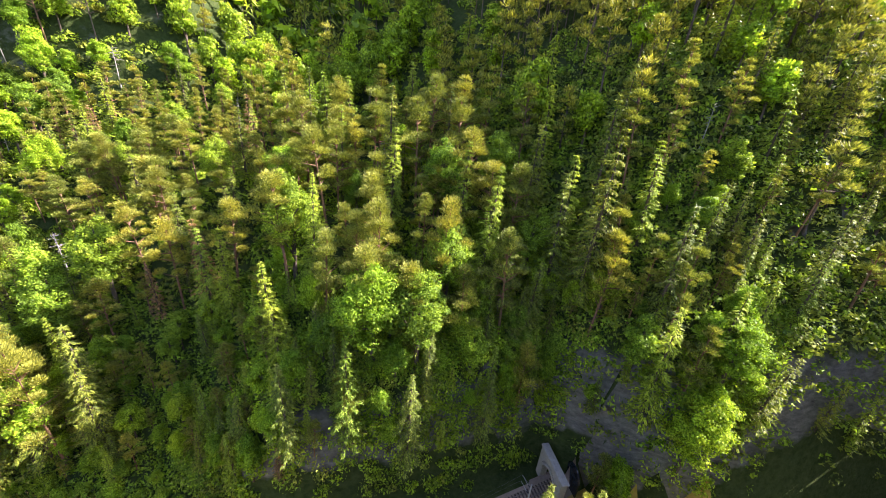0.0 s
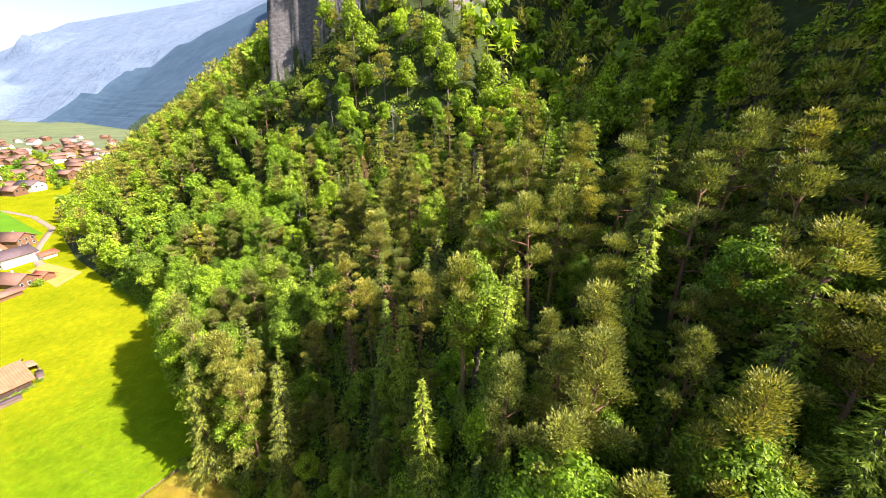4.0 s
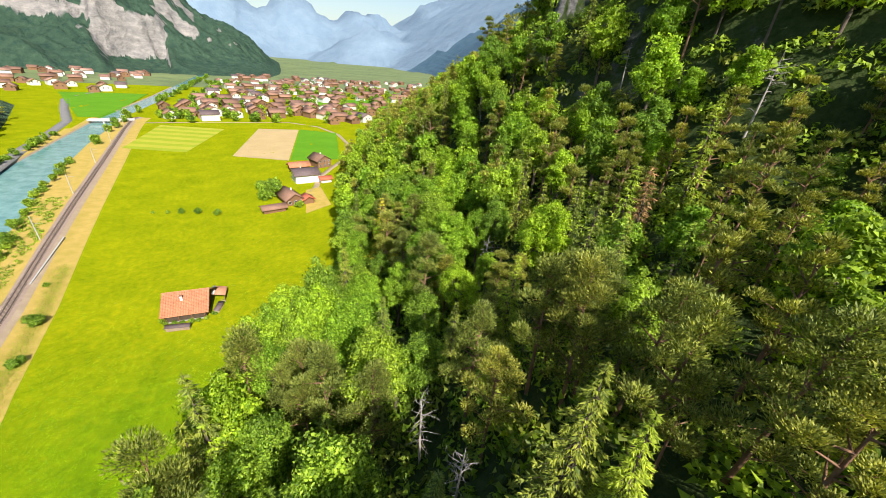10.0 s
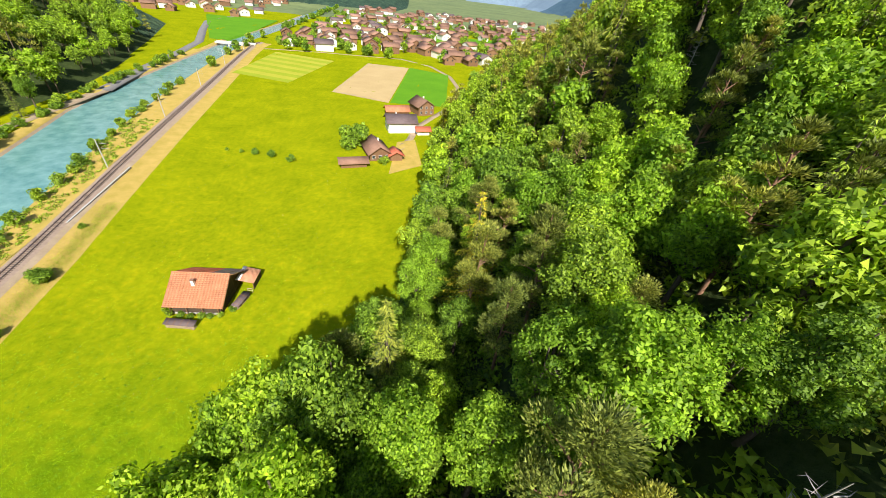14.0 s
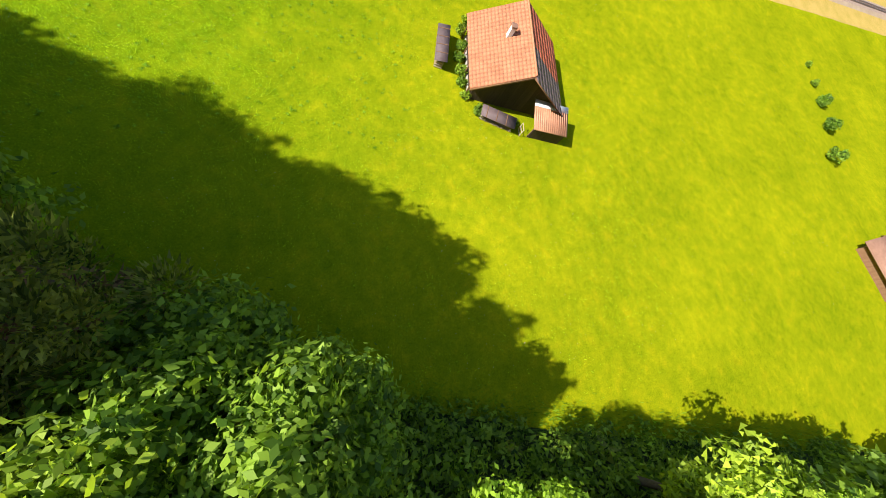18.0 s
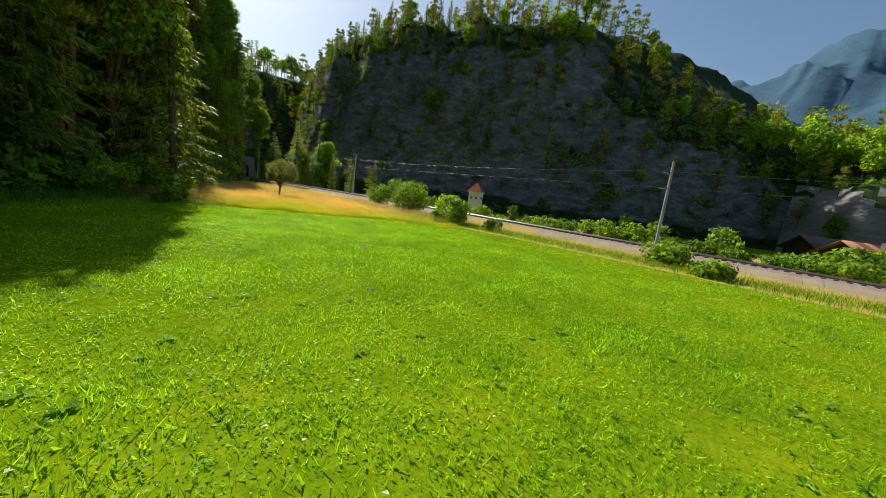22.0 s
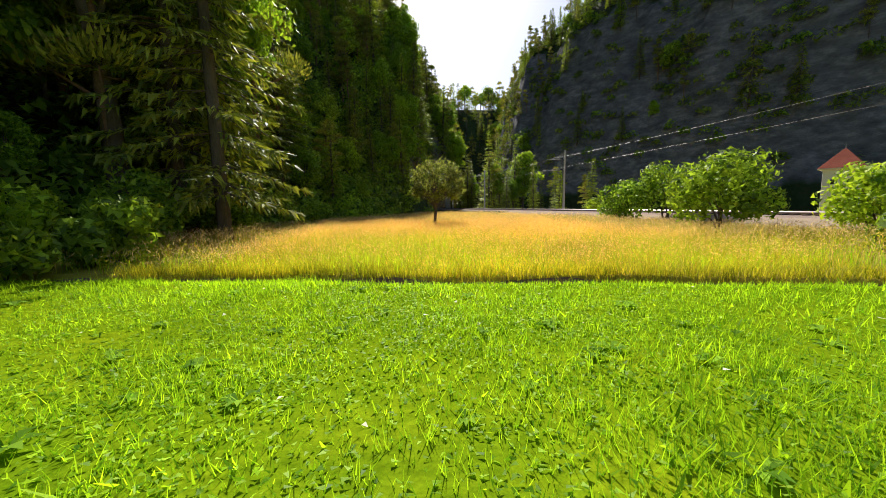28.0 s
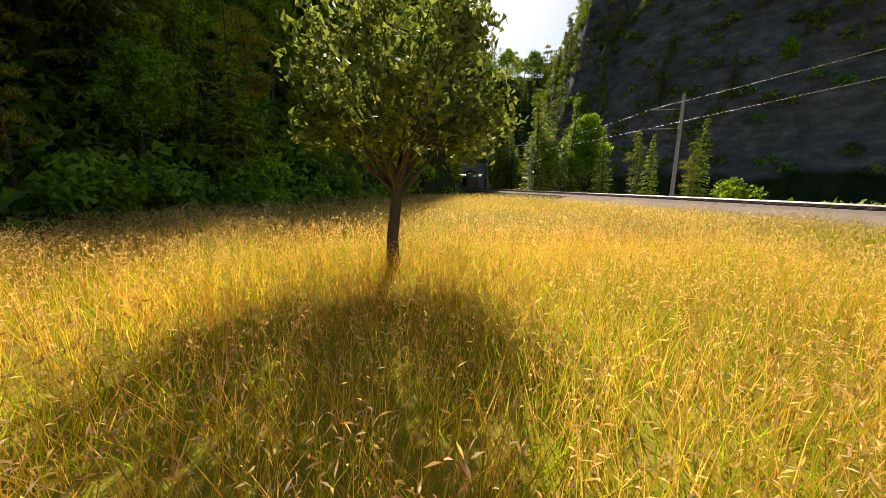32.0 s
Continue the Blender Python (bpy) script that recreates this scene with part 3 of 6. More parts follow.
def bits(at, out, size, rng, flat=0.0, long=1.5, droop=0.0):
    """Small three-cornered leaves, one at each place, facing roughly along out."""
    n = len(at)
    nrm = out + rng.normal(0, 0.8, (n, 3)) * (1 - flat)
    nrm[:, 2] += flat * 1.5
    nrm /= np.linalg.norm(nrm, axis=1, keepdims=True) + 1e-9
    t = np.cross(nrm, rng.normal(0, 1, (n, 3)))
    t /= np.linalg.norm(t, axis=1, keepdims=True) + 1e-9
    b = np.cross(nrm, t) * 0.5
    s = (size * rng.uniform(0.6, 1.4, n))[:, None]
    tip = t * s * long * 0.7
    tip[:, 2] -= droop * s[:, 0]
    V = np.stack([at + (b * 1.1 - t * 0.5) * s, at + tip, at - (b + t * 0.35) * s], 1).reshape(-1, 3)
    return V, np.arange(3 * n).reshape(n, 3)


def broadleaf(h, r, n, size, seed, lobes=22, low=0.25, leafer=sprays):
    """Trunk with limbs, and a crown of leafy lobes with gaps between them."""
    rng = np.random.default_rng(seed)
    c = rng.normal(0, 1, (lobes, 3))
    c /= np.linalg.norm(c, axis=1, keepdims=True)
    c *= rng.uniform(0.3, 1.0, (lobes, 1)) ** 0.5 * rng.uniform(0.82, 1.18, (lobes, 1))
    mid, half = h * (0.5 + low / 2), h * (0.5 - low / 2)
    taper = 1 - 0.35 * np.clip(c[:, 2], 0, 1)
    cen = np.stack([c[:, 0] * r * 0.72 * taper, c[:, 1] * r * 0.72 * taper, mid + c[:, 2] * half * 0.78], 1)
    lr = r * rng.uniform(0.26, 0.46, lobes) * (22 / lobes) ** 0.46 * rng.uniform(0.7, 1.35, lobes)
    which = rng.integers(0, lobes, n)
    d = rng.normal(0, 1, (n, 3))
    d[:, 2] = d[:, 2] * 0.8 + 0.35
    d /= np.linalg.norm(d, axis=1, keepdims=True)
    at = cen[which] + d * lr[which][:, None] * (0.5 + 0.62 * rng.random((n, 1)) + 0.5 * rng.random((n, 1)) ** 6) * [1, 1, 0.8]
    leaves = leafer(at, d, size, rng, 0.15)
    bend = rng.normal(0, 0.03 * h, 2)
    tr = [tube([(0, 0, -0.6), (bend[0] * 0.3, bend[1] * 0.3, h * 0.25), (bend[0] * 0.7, bend[1] * 0.7, h * 0.55), (bend[0], bend[1], h * 0.86)], [0.022 * h, 0.017 * h, 0.011 * h, 0.003 * h])]
    for k in rng.choice(lobes, min(lobes, 9), replace=False):
        z0 = rng.uniform(0.2, 0.6) * h
        tr.append(tube([(bend[0] * 0.5, bend[1] * 0.5, z0), cen[k] * [0.55, 0.55, 0] + [0, 0, (z0 + cen[k][2]) / 2 + 0.02 * h], cen[k]], [0.009 * h, 0.006 * h, 0.002 * h], 5))
    return join(tr), leaves


def needles(at, along, size, rng, long=1.9):
    """Slender needle twigs, three-cornered, each lying along its own twig."""
    n = len(at)
    along = along + rng.normal(0, 0.22, (n, 3))
    along /= np.linalg.norm(along, axis=1, keepdims=True) + 1e-9
    b = np.cross(along, rng.normal(0, 0.45, (n, 3)) + [0, 0, 1.0])
    b /= np.linalg.norm(b, axis=1, keepdims=True) + 1e-9
    s = (size * rng.uniform(0.6, 1.4, n))[:, None]
    V = np.stack([at - b * s * 0.3, at + along * s * long, at + b * s * 0.3], 1).reshape(-1, 3)
    return V, np.arange(3 * n).reshape(n, 3)


def spruce(h, r, n_whorl, size, seed, per=7, fringe=3):
    """Straight trunk with whorls of drooping, feathered branches that leave gaps between them."""
    rng = np.random.default_rng(seed)
    at, along, wood = [], [], [tube([(0, 0, -0.6), (0, 0, h * 0.5), (0, 0, h)], [0.016 * h, 0.010 * h, 0.01])]
    for i in range(n_whorl):
        f = (i + rng.uniform(0, 0.7)) / n_whorl
        z, rad = h * (0.08 + 0.92 * f), r * (1 - f) ** 0.9 * rng.uniform(0.75, 1.12) + 0.1
        k = max(3, int(per * (1 - 0.45 * f)))
        for a in rng.uniform(0, 6.28) + np.arange(k) * 2 * np.pi / k + rng.normal(0, 0.25, k):
            if rng.random() < 0.1:
                continue
            ln = rad * rng.uniform(0.7, 1.15)
            dr, sd = np.array([math.cos(a), math.sin(a), 0]), np.array([-math.sin(a), math.cos(a), 0])
            m = max(2, int(round(fringe * (0.35 + 1.1 * ln / r))))
            t = rng.uniform(0.12, 1.0, m) ** 0.7
            u = rng.uniform(-1, 1, m) * 0.27 * ln * (1.08 - t)
            p = dr * (t * ln)[:, None] + sd * u[:, None]
            p[:, 2] = z - 0.34 * ln * t**1.5 + 0.10 * ln * np.clip(t - 0.75, 0, 1) * 3
            hang = np.where(rng.random(m) < 0.3, 1.3, 0.3)[:, None]
            at.append(p)
            along.append(dr * 0.8 + sd * (np.sign(u) * 0.6)[:, None] - [0, 0, 1.0] * hang)
            if fringe > 8 and ln > 0.8:
                wood.append(tube([(0, 0, z), dr * ln * 0.5 + [0, 0, z - 0.12 * ln], dr * ln * 0.9 + [0, 0, z - 0.3 * ln]], [0.035, 0.022, 0.006], 3))
    return join(wood), needles(np.concatenate(at), np.concatenate(along), size, rng)


def pine(h, r, n, size, seed, low=0.5, lobes=18):
    """Bare reddish trunk, separate flat needle cushions in storeys above, dead stubs below."""
    rng = np.random.default_rng(seed)
    lean = rng.normal(0, 0.02 * h, 2)
    f = np.linspace(low, 1.0, lobes) + rng.normal(0, 0.055, lobes)
    f = np.minimum(f, 1.0)
    f[-1] = 1.0
    a = np.arange(lobes) * 2.4 + rng.normal(0, 0.5, lobes)
    v = np.clip((f - low) / (1 - low), 0, 1)
    rad = r * (0.25 + 0.75 * np.sin(np.pi * (0.25 + 0.72 * v))) * rng.uniform(0.25, 1.12, lobes) * (1 - 0.75 * v**4)
    cen = np.stack([np.cos(a) * rad + lean[0] * f, np.sin(a) * rad + lean[1] * f, h * f * 0.97], 1)
    lr = r * rng.uniform(0.24, 0.48, lobes) * (18 / lobes) ** 0.35
    which = rng.integers(0, lobes, n)
    d = rng.normal(0, 1, (n, 3))
    d[:, 2] = np.abs(d[:, 2]) * 0.9 - 0.2
    d /= np.linalg.norm(d, axis=1, keepdims=True)
    at = cen[which] + d * (lr[which] * rng.uniform(0.35, 1.12, n))[:, None] * [1, 1, 0.72]
    leaves = needles(at, d * [1, 1, 0.6] + [0, 0, 0.75], size, rng, 1.35)
    wood = [tube([(0, 0, -0.6), (lean[0] * 0.4, lean[1] * 0.4, h * 0.45), (lean[0], lean[1], h * 0.97)], [0.013 * h, 0.009 * h, 0.02])]
    for k in range(lobes):
        z0 = max(cen[k][2] - 0.06 * h, 0.2 * h)
        wood.append(tube([(lean[0] * f[k], lean[1] * f[k], z0), cen[k]], [0.006 * h, 0.002 * h], 4))
    for _ in range(8):
        z0, b, ln = rng.uniform(0.2, low) * h, rng.uniform(0, 6.28), rng.uniform(0.6, 2.0)
        wood.append(tube([(0, 0, z0), (math.cos(b) * ln, math.sin(b) * ln, z0 - 0.15 * ln)], [0.045, 0.012], 4))
    return join(wood), leaves


def snag(h, seed):
    """A dead standing tree: bare bleached trunk and crooked branches."""
    rng = np.random.default_rng(seed)
    wood = [tube([(0, 0, -0.5), (0.1, 0.05, h * 0.5), (0.25, -0.1, h)], [0.015 * h, 0.010 * h, 0.02])]
    for _ in range(26):
        z0, b, ln = rng.uniform(0.3, 0.97) * h, rng.uniform(0, 6.28), rng.uniform(0.6, 2.4)
        e = np.array([math.cos(b), math.sin(b), rng.uniform(-0.25, 0.45)]) * ln
        mid = e * 0.5 + rng.normal(0, 0.12, 3)
        wood.append(tube([(0.1, 0, z0), mid + [0.1, 0, z0], e + [0.1, 0, z0]], [0.05, 0.03, 0.008], 4))
        for _ in range(2):
            e2 = e * rng.uniform(0.5, 0.9)
            wood.append(tube([e2 + [0.1, 0, z0], e2 + rng.normal(0, 0.35, 3) + [0.1, 0, z0 + 0.1]], [0.02, 0.006], 3))
    return join(wood)


def make_tree(name, wood, leaves, bark, green, label, at=(0, 0, -400)):
    """A tree of its own: an Empty at its foot with trunk and crown."""
    ob = new(name)
    ob.location = at
    t = new("trunk", mesh_np("trunk", *wood, [bark], smooth=True))
    t.parent = ob
    if leaves is not None:
        c = new("crown", mesh_np("crown", *leaves, [green]))
        c.parent = ob
    return tagged(ob, label, "tree", "trees of the wooded slopes")


def ground_at(x, y):
    return float(height(np.array([x]), np.array([y]))[0])


# kinds of tree: name, maker, leaf material, bark, label, height range
KINDS = {
    "spruce": [("spruce_tree", spruce(20, 3.6, 26, 0.45, 11 + i, 8, 8), [SPRUCE, SPRUCE_FRESH, SPRUCE][i], BARK, "tall spruce with drooping olive-green branches on the slope") for i in range(3)],
    "pine": [("pine_tree", pine(19, 2.9, 1500, 0.44, 21 + i, [0.42, 0.55, 0.48, 0.35][i]), PINE, PINE_BARK, "slender pine with layered yellow-olive crown on the rocky slope") for i in range(4)],
    "broad": [("broadleaf_tree", broadleaf(17, 4.8, 1900, 0.6, 31 + i, 24, [0.22, 0.3, 0.18, 0.26][i]), [BROAD, BROAD_BRIGHT, BROAD, BROAD_BRIGHT][i], BARK, ["broadleaf tree with a full dark green crown", "broadleaf tree with a fresh bright green crown", "broadleaf tree with a full dark green crown", "broadleaf tree with a fresh bright green crown"][i]) for i in range(4)],
    "fine_broad": [("broadleaf_tree", broadleaf(18, 5.0, 8000, 0.33, 71 + i, 48, [0.22, 0.3, 0.18, 0.26][i], bits), [BROAD, BROAD_BRIGHT, BROAD, BROAD_BRIGHT][i], BARK, ["broadleaf tree with a full dark green crown", "broadleaf tree with a fresh bright green crown"][i % 2]) for i in range(4)],
    "fine_spruce": [("spruce_tree", spruce(21, 3.7 - 0.5 * i, 28, 0.32, 76 + i, 8, 19), [SPRUCE, SPRUCE_FRESH][i], BARK, "tall spruce with drooping olive-green branches on the slope") for i in range(2)],
    "fine_pine": [("pine_tree", pine(19, 2.9, 5200, 0.26, 81 + i, [0.36, 0.5, 0.42][i], [17, 14, 20][i]), PINE, PINE_BARK, "slender pine with layered yellow-olive crown on the rocky slope") for i in range(3)],
    "close_broad": [("broadleaf_tree", broadleaf(18, 5.0, 17000, 0.19, 171 + i, 96, [0.22, 0.3, 0.18, 0.26][i]), [BROAD, BROAD_BRIGHT, BROAD, BROAD_BRIGHT][i], BARK, ["broadleaf tree with a full dark green crown", "broadleaf tree with a fresh bright green crown"][i % 2]) for i in range(4)],
    "close_spruce": [("spruce_tree", spruce(21, [4.0, 3.4, 4.6][i], 30, 0.225, 176 + i, 9, 38), [SPRUCE, SPRUCE_FRESH, SPRUCE][i], BARK, "tall spruce with drooping olive-green branches on the slope") for i in range(3)],
    "close_pine": [("pine_tree", pine(19, 3.4, 10500, 0.205, 181 + i, [0.36, 0.52, 0.42, 0.47][i], [19, 15, 22, 17][i]), PINE, PINE_BARK, "slender pine with layered yellow-olive crown on the rocky slope") for i in range(4)],
    "larch": [("larch_tree", spruce(22, 5.2, 26, 0.2, 191, 8, 44), LARCH, BARK, "spreading yellow-green larch with drooping feathery branches")],
    "dead": [("dead_tree", (snag(13, 41 + i), None), None, DEAD_WOOD, "bare bleached dead tree with crooked branches") for i in range(2)],
    "russet": [("dying_spruce_tree", spruce(16, 2.8, 24, 0.3, 46, 7, 14), RUSSET, BARK, "dying conifer with russet needles")],
}
PROTO = {k: [] for k in KINDS}


def plant(kind, x, y, scale, turn, rng, dz=0.0):
    """Puts a tree of its own on the ground; the first of a kind is built, the others copied."""
    i = int(rng.integers(0, len(KINDS[kind])))
    wide = 1.0 if scale < 1.2 else 0.82
    name, (wood, leaves), green, bark, label = KINDS[kind][i]
    key = (kind, i)
    m = pose(x, y, ground_at(x, y) - 0.2 + dz, rng.normal(0, 2.0), rng.normal(0, 2.0), turn) @ Matrix.Diagonal((scale * wide * rng.uniform(0.9, 1.1), scale * wide * rng.uniform(0.9, 1.1), scale, 1))
    found = [o for k, o in PROTO[kind] if k == i]
    if not found:
        ob = make_tree(name, wood, leaves, bark, green, label)
        ob.matrix_basis = m
        PROTO[kind].append((i, ob))
        return ob
    src = found[0]
    made = {}
    for o in (src, *src.children_recursive):
        made[o] = o.copy()
        scene.collection.objects.link(made[o])
        made[o].parent = made.get(o.parent, o.parent)
    made[src].matrix_basis = m
    return made[src]


def scatter(x0, x1, y0, y1, cell, seed):
    rng = np.random.default_rng(seed)
    X, Y = np.meshgrid(np.arange(x0, x1, cell), np.arange(y0, y1, cell))
    n = X.size
    return X.ravel() + rng.uniform(-0.46, 0.46, n) * cell, Y.ravel() + rng.uniform(-0.46, 0.46, n) * cell, rng


def kind_at(x, y, rng):
    """Conifers in the south and on the rock, broadleaves further north and higher up."""
    con = 0.85 * (1 - step(y, -78, -46)) + 0.16 * step(y, -78, -46)
    con = con * (1 - 0.55 * step(x, 45, 95)) + 0.30 * step(x, 40, 62) * step(y, -75, -50)
    u = rng.random()
    if u < con:
        v = rng.random()
        return "pine" if v < 0.66 else ("spruce" if v < 0.95 else ("dead" if v < 0.975 else "russet"))
    return "broad" if rng.random() < 0.97 else "dead"


# trees of the eastern slope near the meadow, each its own
PLACED = []
def near_edge(y):
    """How far up the slope the trees stand as things of their own."""
    return 34 + 8 * np.sin(y * 0.05) + 50 * step(y, -165, -135) * (1 - step(y, -5, 20))


xs, ys, rng = scatter(-40, 96, -172, 42, 5.7, 5)
count = 0
for x, y in zip(xs, ys):
    d = x - float(TOE_E(y))
    if d < 0.8 or d > near_edge(y) or count > 840 or (x - 47.5) ** 2 + (y + 16.5) ** 2 < 36:
        continue
    k = kind_at(x, y, rng)
    if k == "dead" and d < 16:
        k = "broad"
    if -172 < y < 12 and k in ("broad", "spruce", "pine"):
        k = ("close_" if (-160 < y < -20 and d < 52 and x < 60) or (-20 <= y < 4 and d < 16) else "fine_") + k
    s = rng.uniform(0.66, 1.12) * (0.5 if -122 < y < -82 and d < 15 else (1.42 if -80 < y < -31 and d < 12 else (1.22 if -31 <= y < -20 and d < 9 else (0.82 if -106 < y < -58 and d > 24 else 1.0))))
    plant(k, x, y, s, rng.uniform(0, 360), rng)
    count += 1


# tall trees in a close row along the meadow's edge
rng = np.random.default_rng(77)
for y in np.arange(-80, -20, 3.6):
    x = float(TOE_E(y)) + rng.uniform(0.6, 3.2)
    plant(("close_broad" if rng.random() < 0.75 else "close_pine") if y > -58 else ["close_spruce", "close_pine", "close_broad"][int(rng.integers(0, 3))], x, float(y) + rng.uniform(-1, 1), rng.uniform(0.98, 1.22) * (1.28 if y < -31 else 1.0), rng.uniform(0, 360), rng)

# great spruces standing out at the corner of the hay meadow, and lone ones on the slope
rng = np.random.default_rng(78)
for x, y, sc in ((0.4, -70.0, 1.32), (3.2, -71.6, 1.26), (3.6, -78.5, 1.15), (2.2, -86.5, 0.95), (-11.5, -116.5, 0.85), (-13.0, -125.0, 0.95), (-15.0, -134.0, 0.9), (-4.5, -148.0, 1.1)):
    plant("close_spruce", x, y, sc, rng.uniform(0, 360), rng)

# outstanding trees above the tunnel, and a larch at the wood's edge
rng = np.random.default_rng(79)
for kind, x, y, sc in (("close_spruce", -11.2, -163.2, 1.42), ("close_spruce", -7.9, -159.4, 1.15), ("close_broad", -10.2, -128.9, 1.15), ("close_broad", -11.1, -135.8, 1.05), ("close_broad", -27.0, -179.9, 0.95), ("close_broad", -28.8, -176.7, 1.15), ("close_spruce", 4.4, -85.8, 1.12), ("close_spruce", -5.2, -116.1, 0.86), ("dead", -7.5, -183.8, 0.6), ("larch", 48.5, -16.5, 1.0)):
    plant(kind, x, y, sc, rng.uniform(0, 360), rng)

# smaller trees crowding the steep foot of the slope
xs, ys, rng = scatter(-42, 40, -186, -40, 3.0, 55)
for x, y in zip(xs, ys):
    d = x - float(TOE_E(y))
    if d < 1.2 or d > 20 or y > -52 + 0.4 * x or rng.random() < 0.12:
        continue
    plant(["fine_broad" if y > -100 else "fine_spruce", "fine_pine", "fine_broad", "fine_spruce", "fine_broad"][int(rng.integers(0, 5))], x, y, rng.uniform(0.26, 0.55) * (0.8 if d < 4 else 1), rng.uniform(0, 360), rng)


def forest(name, label, xs, ys, rng, makers, keep, lod, size=1.0):
    """Many trees joined into one wood; makers: kind -> list of (wood, leaves) of low detail."""
    mats = [BARK, SPRUCE, PINE, BROAD, BROAD_BRIGHT, SPRUCE_FRESH]
    slot = {"spruce": (1, 5), "pine": (2, 2), "broad": (3, 4)}
    ok = keep(xs, ys)
    xs, ys = xs[ok], ys[ok]
    zs = height(xs, ys)
    Vs, Fs, Is, o = [], [], [], 0
    for x, y, z in zip(xs, ys, zs):
        k = kind_at(x, y, rng)
        if k not in slot:
            k = "pine"
        j = int(rng.integers(0, len(makers[k])))
        (wv, wf), (lv, lf) = makers[k][j]
        a, s = rng.uniform(0, 6.28), rng.uniform(0.6, 1.15) * size
        R = np.array([[math.cos(a), -math.sin(a), 0], [math.sin(a), math.cos(a), 0], [0, 0, 1]]) * s
        if lf.shape[1] == 3 and wf.shape[1] == 4:
            wf = np.concatenate([wf[:, [0, 1, 2]], wf[:, [0, 2, 3]]])
        for v, f, m in ((wv, wf, 0), (lv, lf, slot[k][int(rng.integers(0, 2))])):
            Vs.append(v @ R.T + [x, y, z - 0.3])
            Fs.append(f + o)
            Is.append(np.full(len(f), m))
            o += len(v)
    ob = new(name, mesh_np(name, np.concatenate(Vs), np.concatenate(Fs), mats, np.concatenate(Is)))
    return tagged(ob, label, "wood", kind="stuff")


MID = {"spruce": [spruce(19, 3.4, 22, 0.48, 51 + i, 8, 10) for i in range(3)], "pine": [pine(18, 3.2, 1300, 0.5, 54 + i, 0.42, 14) for i in range(3)], "broad": [broadleaf(16, 4.7, 2100, 0.50, 57 + i, 34, 0.25, bits) for i in range(4)]}
FAR = {"spruce": [spruce(18, 3.4, 9, 1.7, 61 + i, 6, 2) for i in range(2)], "pine": [pine(17, 3.0, 80, 1.7, 63 + i, 0.3, 9) for i in range(2)], "broad": [broadleaf(14, 4.6, 100, 2.1, 65 + i, 10, 0.25, bits) for i in range(3)]}
LOW = {"spruce": [spruce(19, 3.4, 18, 0.62, 151 + i, 7, 6) for i in range(2)], "pine": [pine(18, 3.1, 620, 0.68, 154 + i, 0.42, 13) for i in range(2)], "broad": [broadleaf(16, 4.7, 1100, 0.66, 157 + i, 28, 0.25, bits) for i in range(3)]}
for kinds, few in ((MID, 4), (LOW, 2), (FAR, 0)):
    for k in kinds:
        kinds[k] = [((w[0], w[1][: 10 + 18 * few]), l) for w, l in kinds[k]]

xs, ys, rng = scatter(-60, 210, -190, 150, 7.0, 6)
forest("eastern_mid_wood", "mixed sunlit wood of pines, spruces and broadleaf trees on the steep slope", xs, ys, rng, MID,
       lambda x, y: (x - TOE_E(y) > np.where((y > -172) & (y < 42), near_edge(y), np.where((y > -215) & (y < -100), 26, 1.0))) & (x - TOE_E(y) < 118) & ~((np.abs(x - 109 + 0.12 * (y + 7)) < 4) & (y > -84) & (y < 0) & (np.sin(x * 1.7 + y * 2.3) > -0.55)), 1)
xs, ys, rng = scatter(20, 640, -330, 470, 8.5, 7)
forest("eastern_upper_wood", "dense mixed wood high on the eastern mountainside", xs, ys, rng, FAR,
       lambda x, y: (x - TOE_E(y) > np.where((y > -190) & (y < 150), 118, 1.0)) & (x - TOE_E(y) < 330) & (np.hypot(x, y) < 620), 0)
xs, ys, rng = scatter(-330, -30, -330, 20, 6.4, 8)
forest("western_cliff_wood", "dark pines along the top and ledges of the shaded cliff", xs, ys, rng, LOW,
       lambda x, y: (TOE_W(y) - x > np.where((y < -36), np.where(np.sin(x * 0.9 + y * 1.3) > -0.3, 2.5, 13), 9)) & (TOE_W(y) - x < 60) & ~((y > -205) & (y < -118) & (TOE_W(y) - x < 26)), 1, 0.68)
xs, ys, rng = scatter(-330, -84, -45, 330, 8.6, 9)
forest("western_wood", "sunlit mixed wood on the hill beyond the river", xs, ys, rng, LOW,
       lambda x, y: (TOE_W(y) - x > np.where(y < 20, 8, 1.0)) & (TOE_W(y) - x < 85), 1)
xs, ys, rng = scatter(-620, -100, -60, 620, 14.0, 10)
forest("western_upper_wood", "far mixed wood on the western mountainside", xs, ys, rng, FAR, lambda x, y: (TOE_W(y) - x > 85) & (TOE_W(y) - x < 420), 0)
xs, ys, rng = scatter(-110, 30, -330, -185, 8.0, 12)
forest("gorge_wood", "backlit wood closing the narrow gorge", xs, ys, rng, LOW, lambda x, y: ((x - TOE_E(y) > np.where(y > -215, 26, 0.5)) & (x - TOE_E(y) < 60) & (y < -190)) | (y < -240) & (x - TOE_E(y) < 0) & (TOE_W(y) - x < 6), 1)


# finer trees on the near shoulder of the cliff and in the mouth of the gorge
xs, ys, rng = scatter(-90, -40, -205, -118, 5.6, 56)
for x, y in zip(xs, ys):
    if 2.0 < float(TOE_W(y)) - x < 26:
        plant(["fine_spruce", "fine_pine", "fine_spruce"][int(rng.integers(0, 3))], x, y, rng.uniform(0.35, 0.65), rng.uniform(0, 360), rng)
xs, ys, rng = scatter(-45, 0, -215, -172, 6.0, 57)
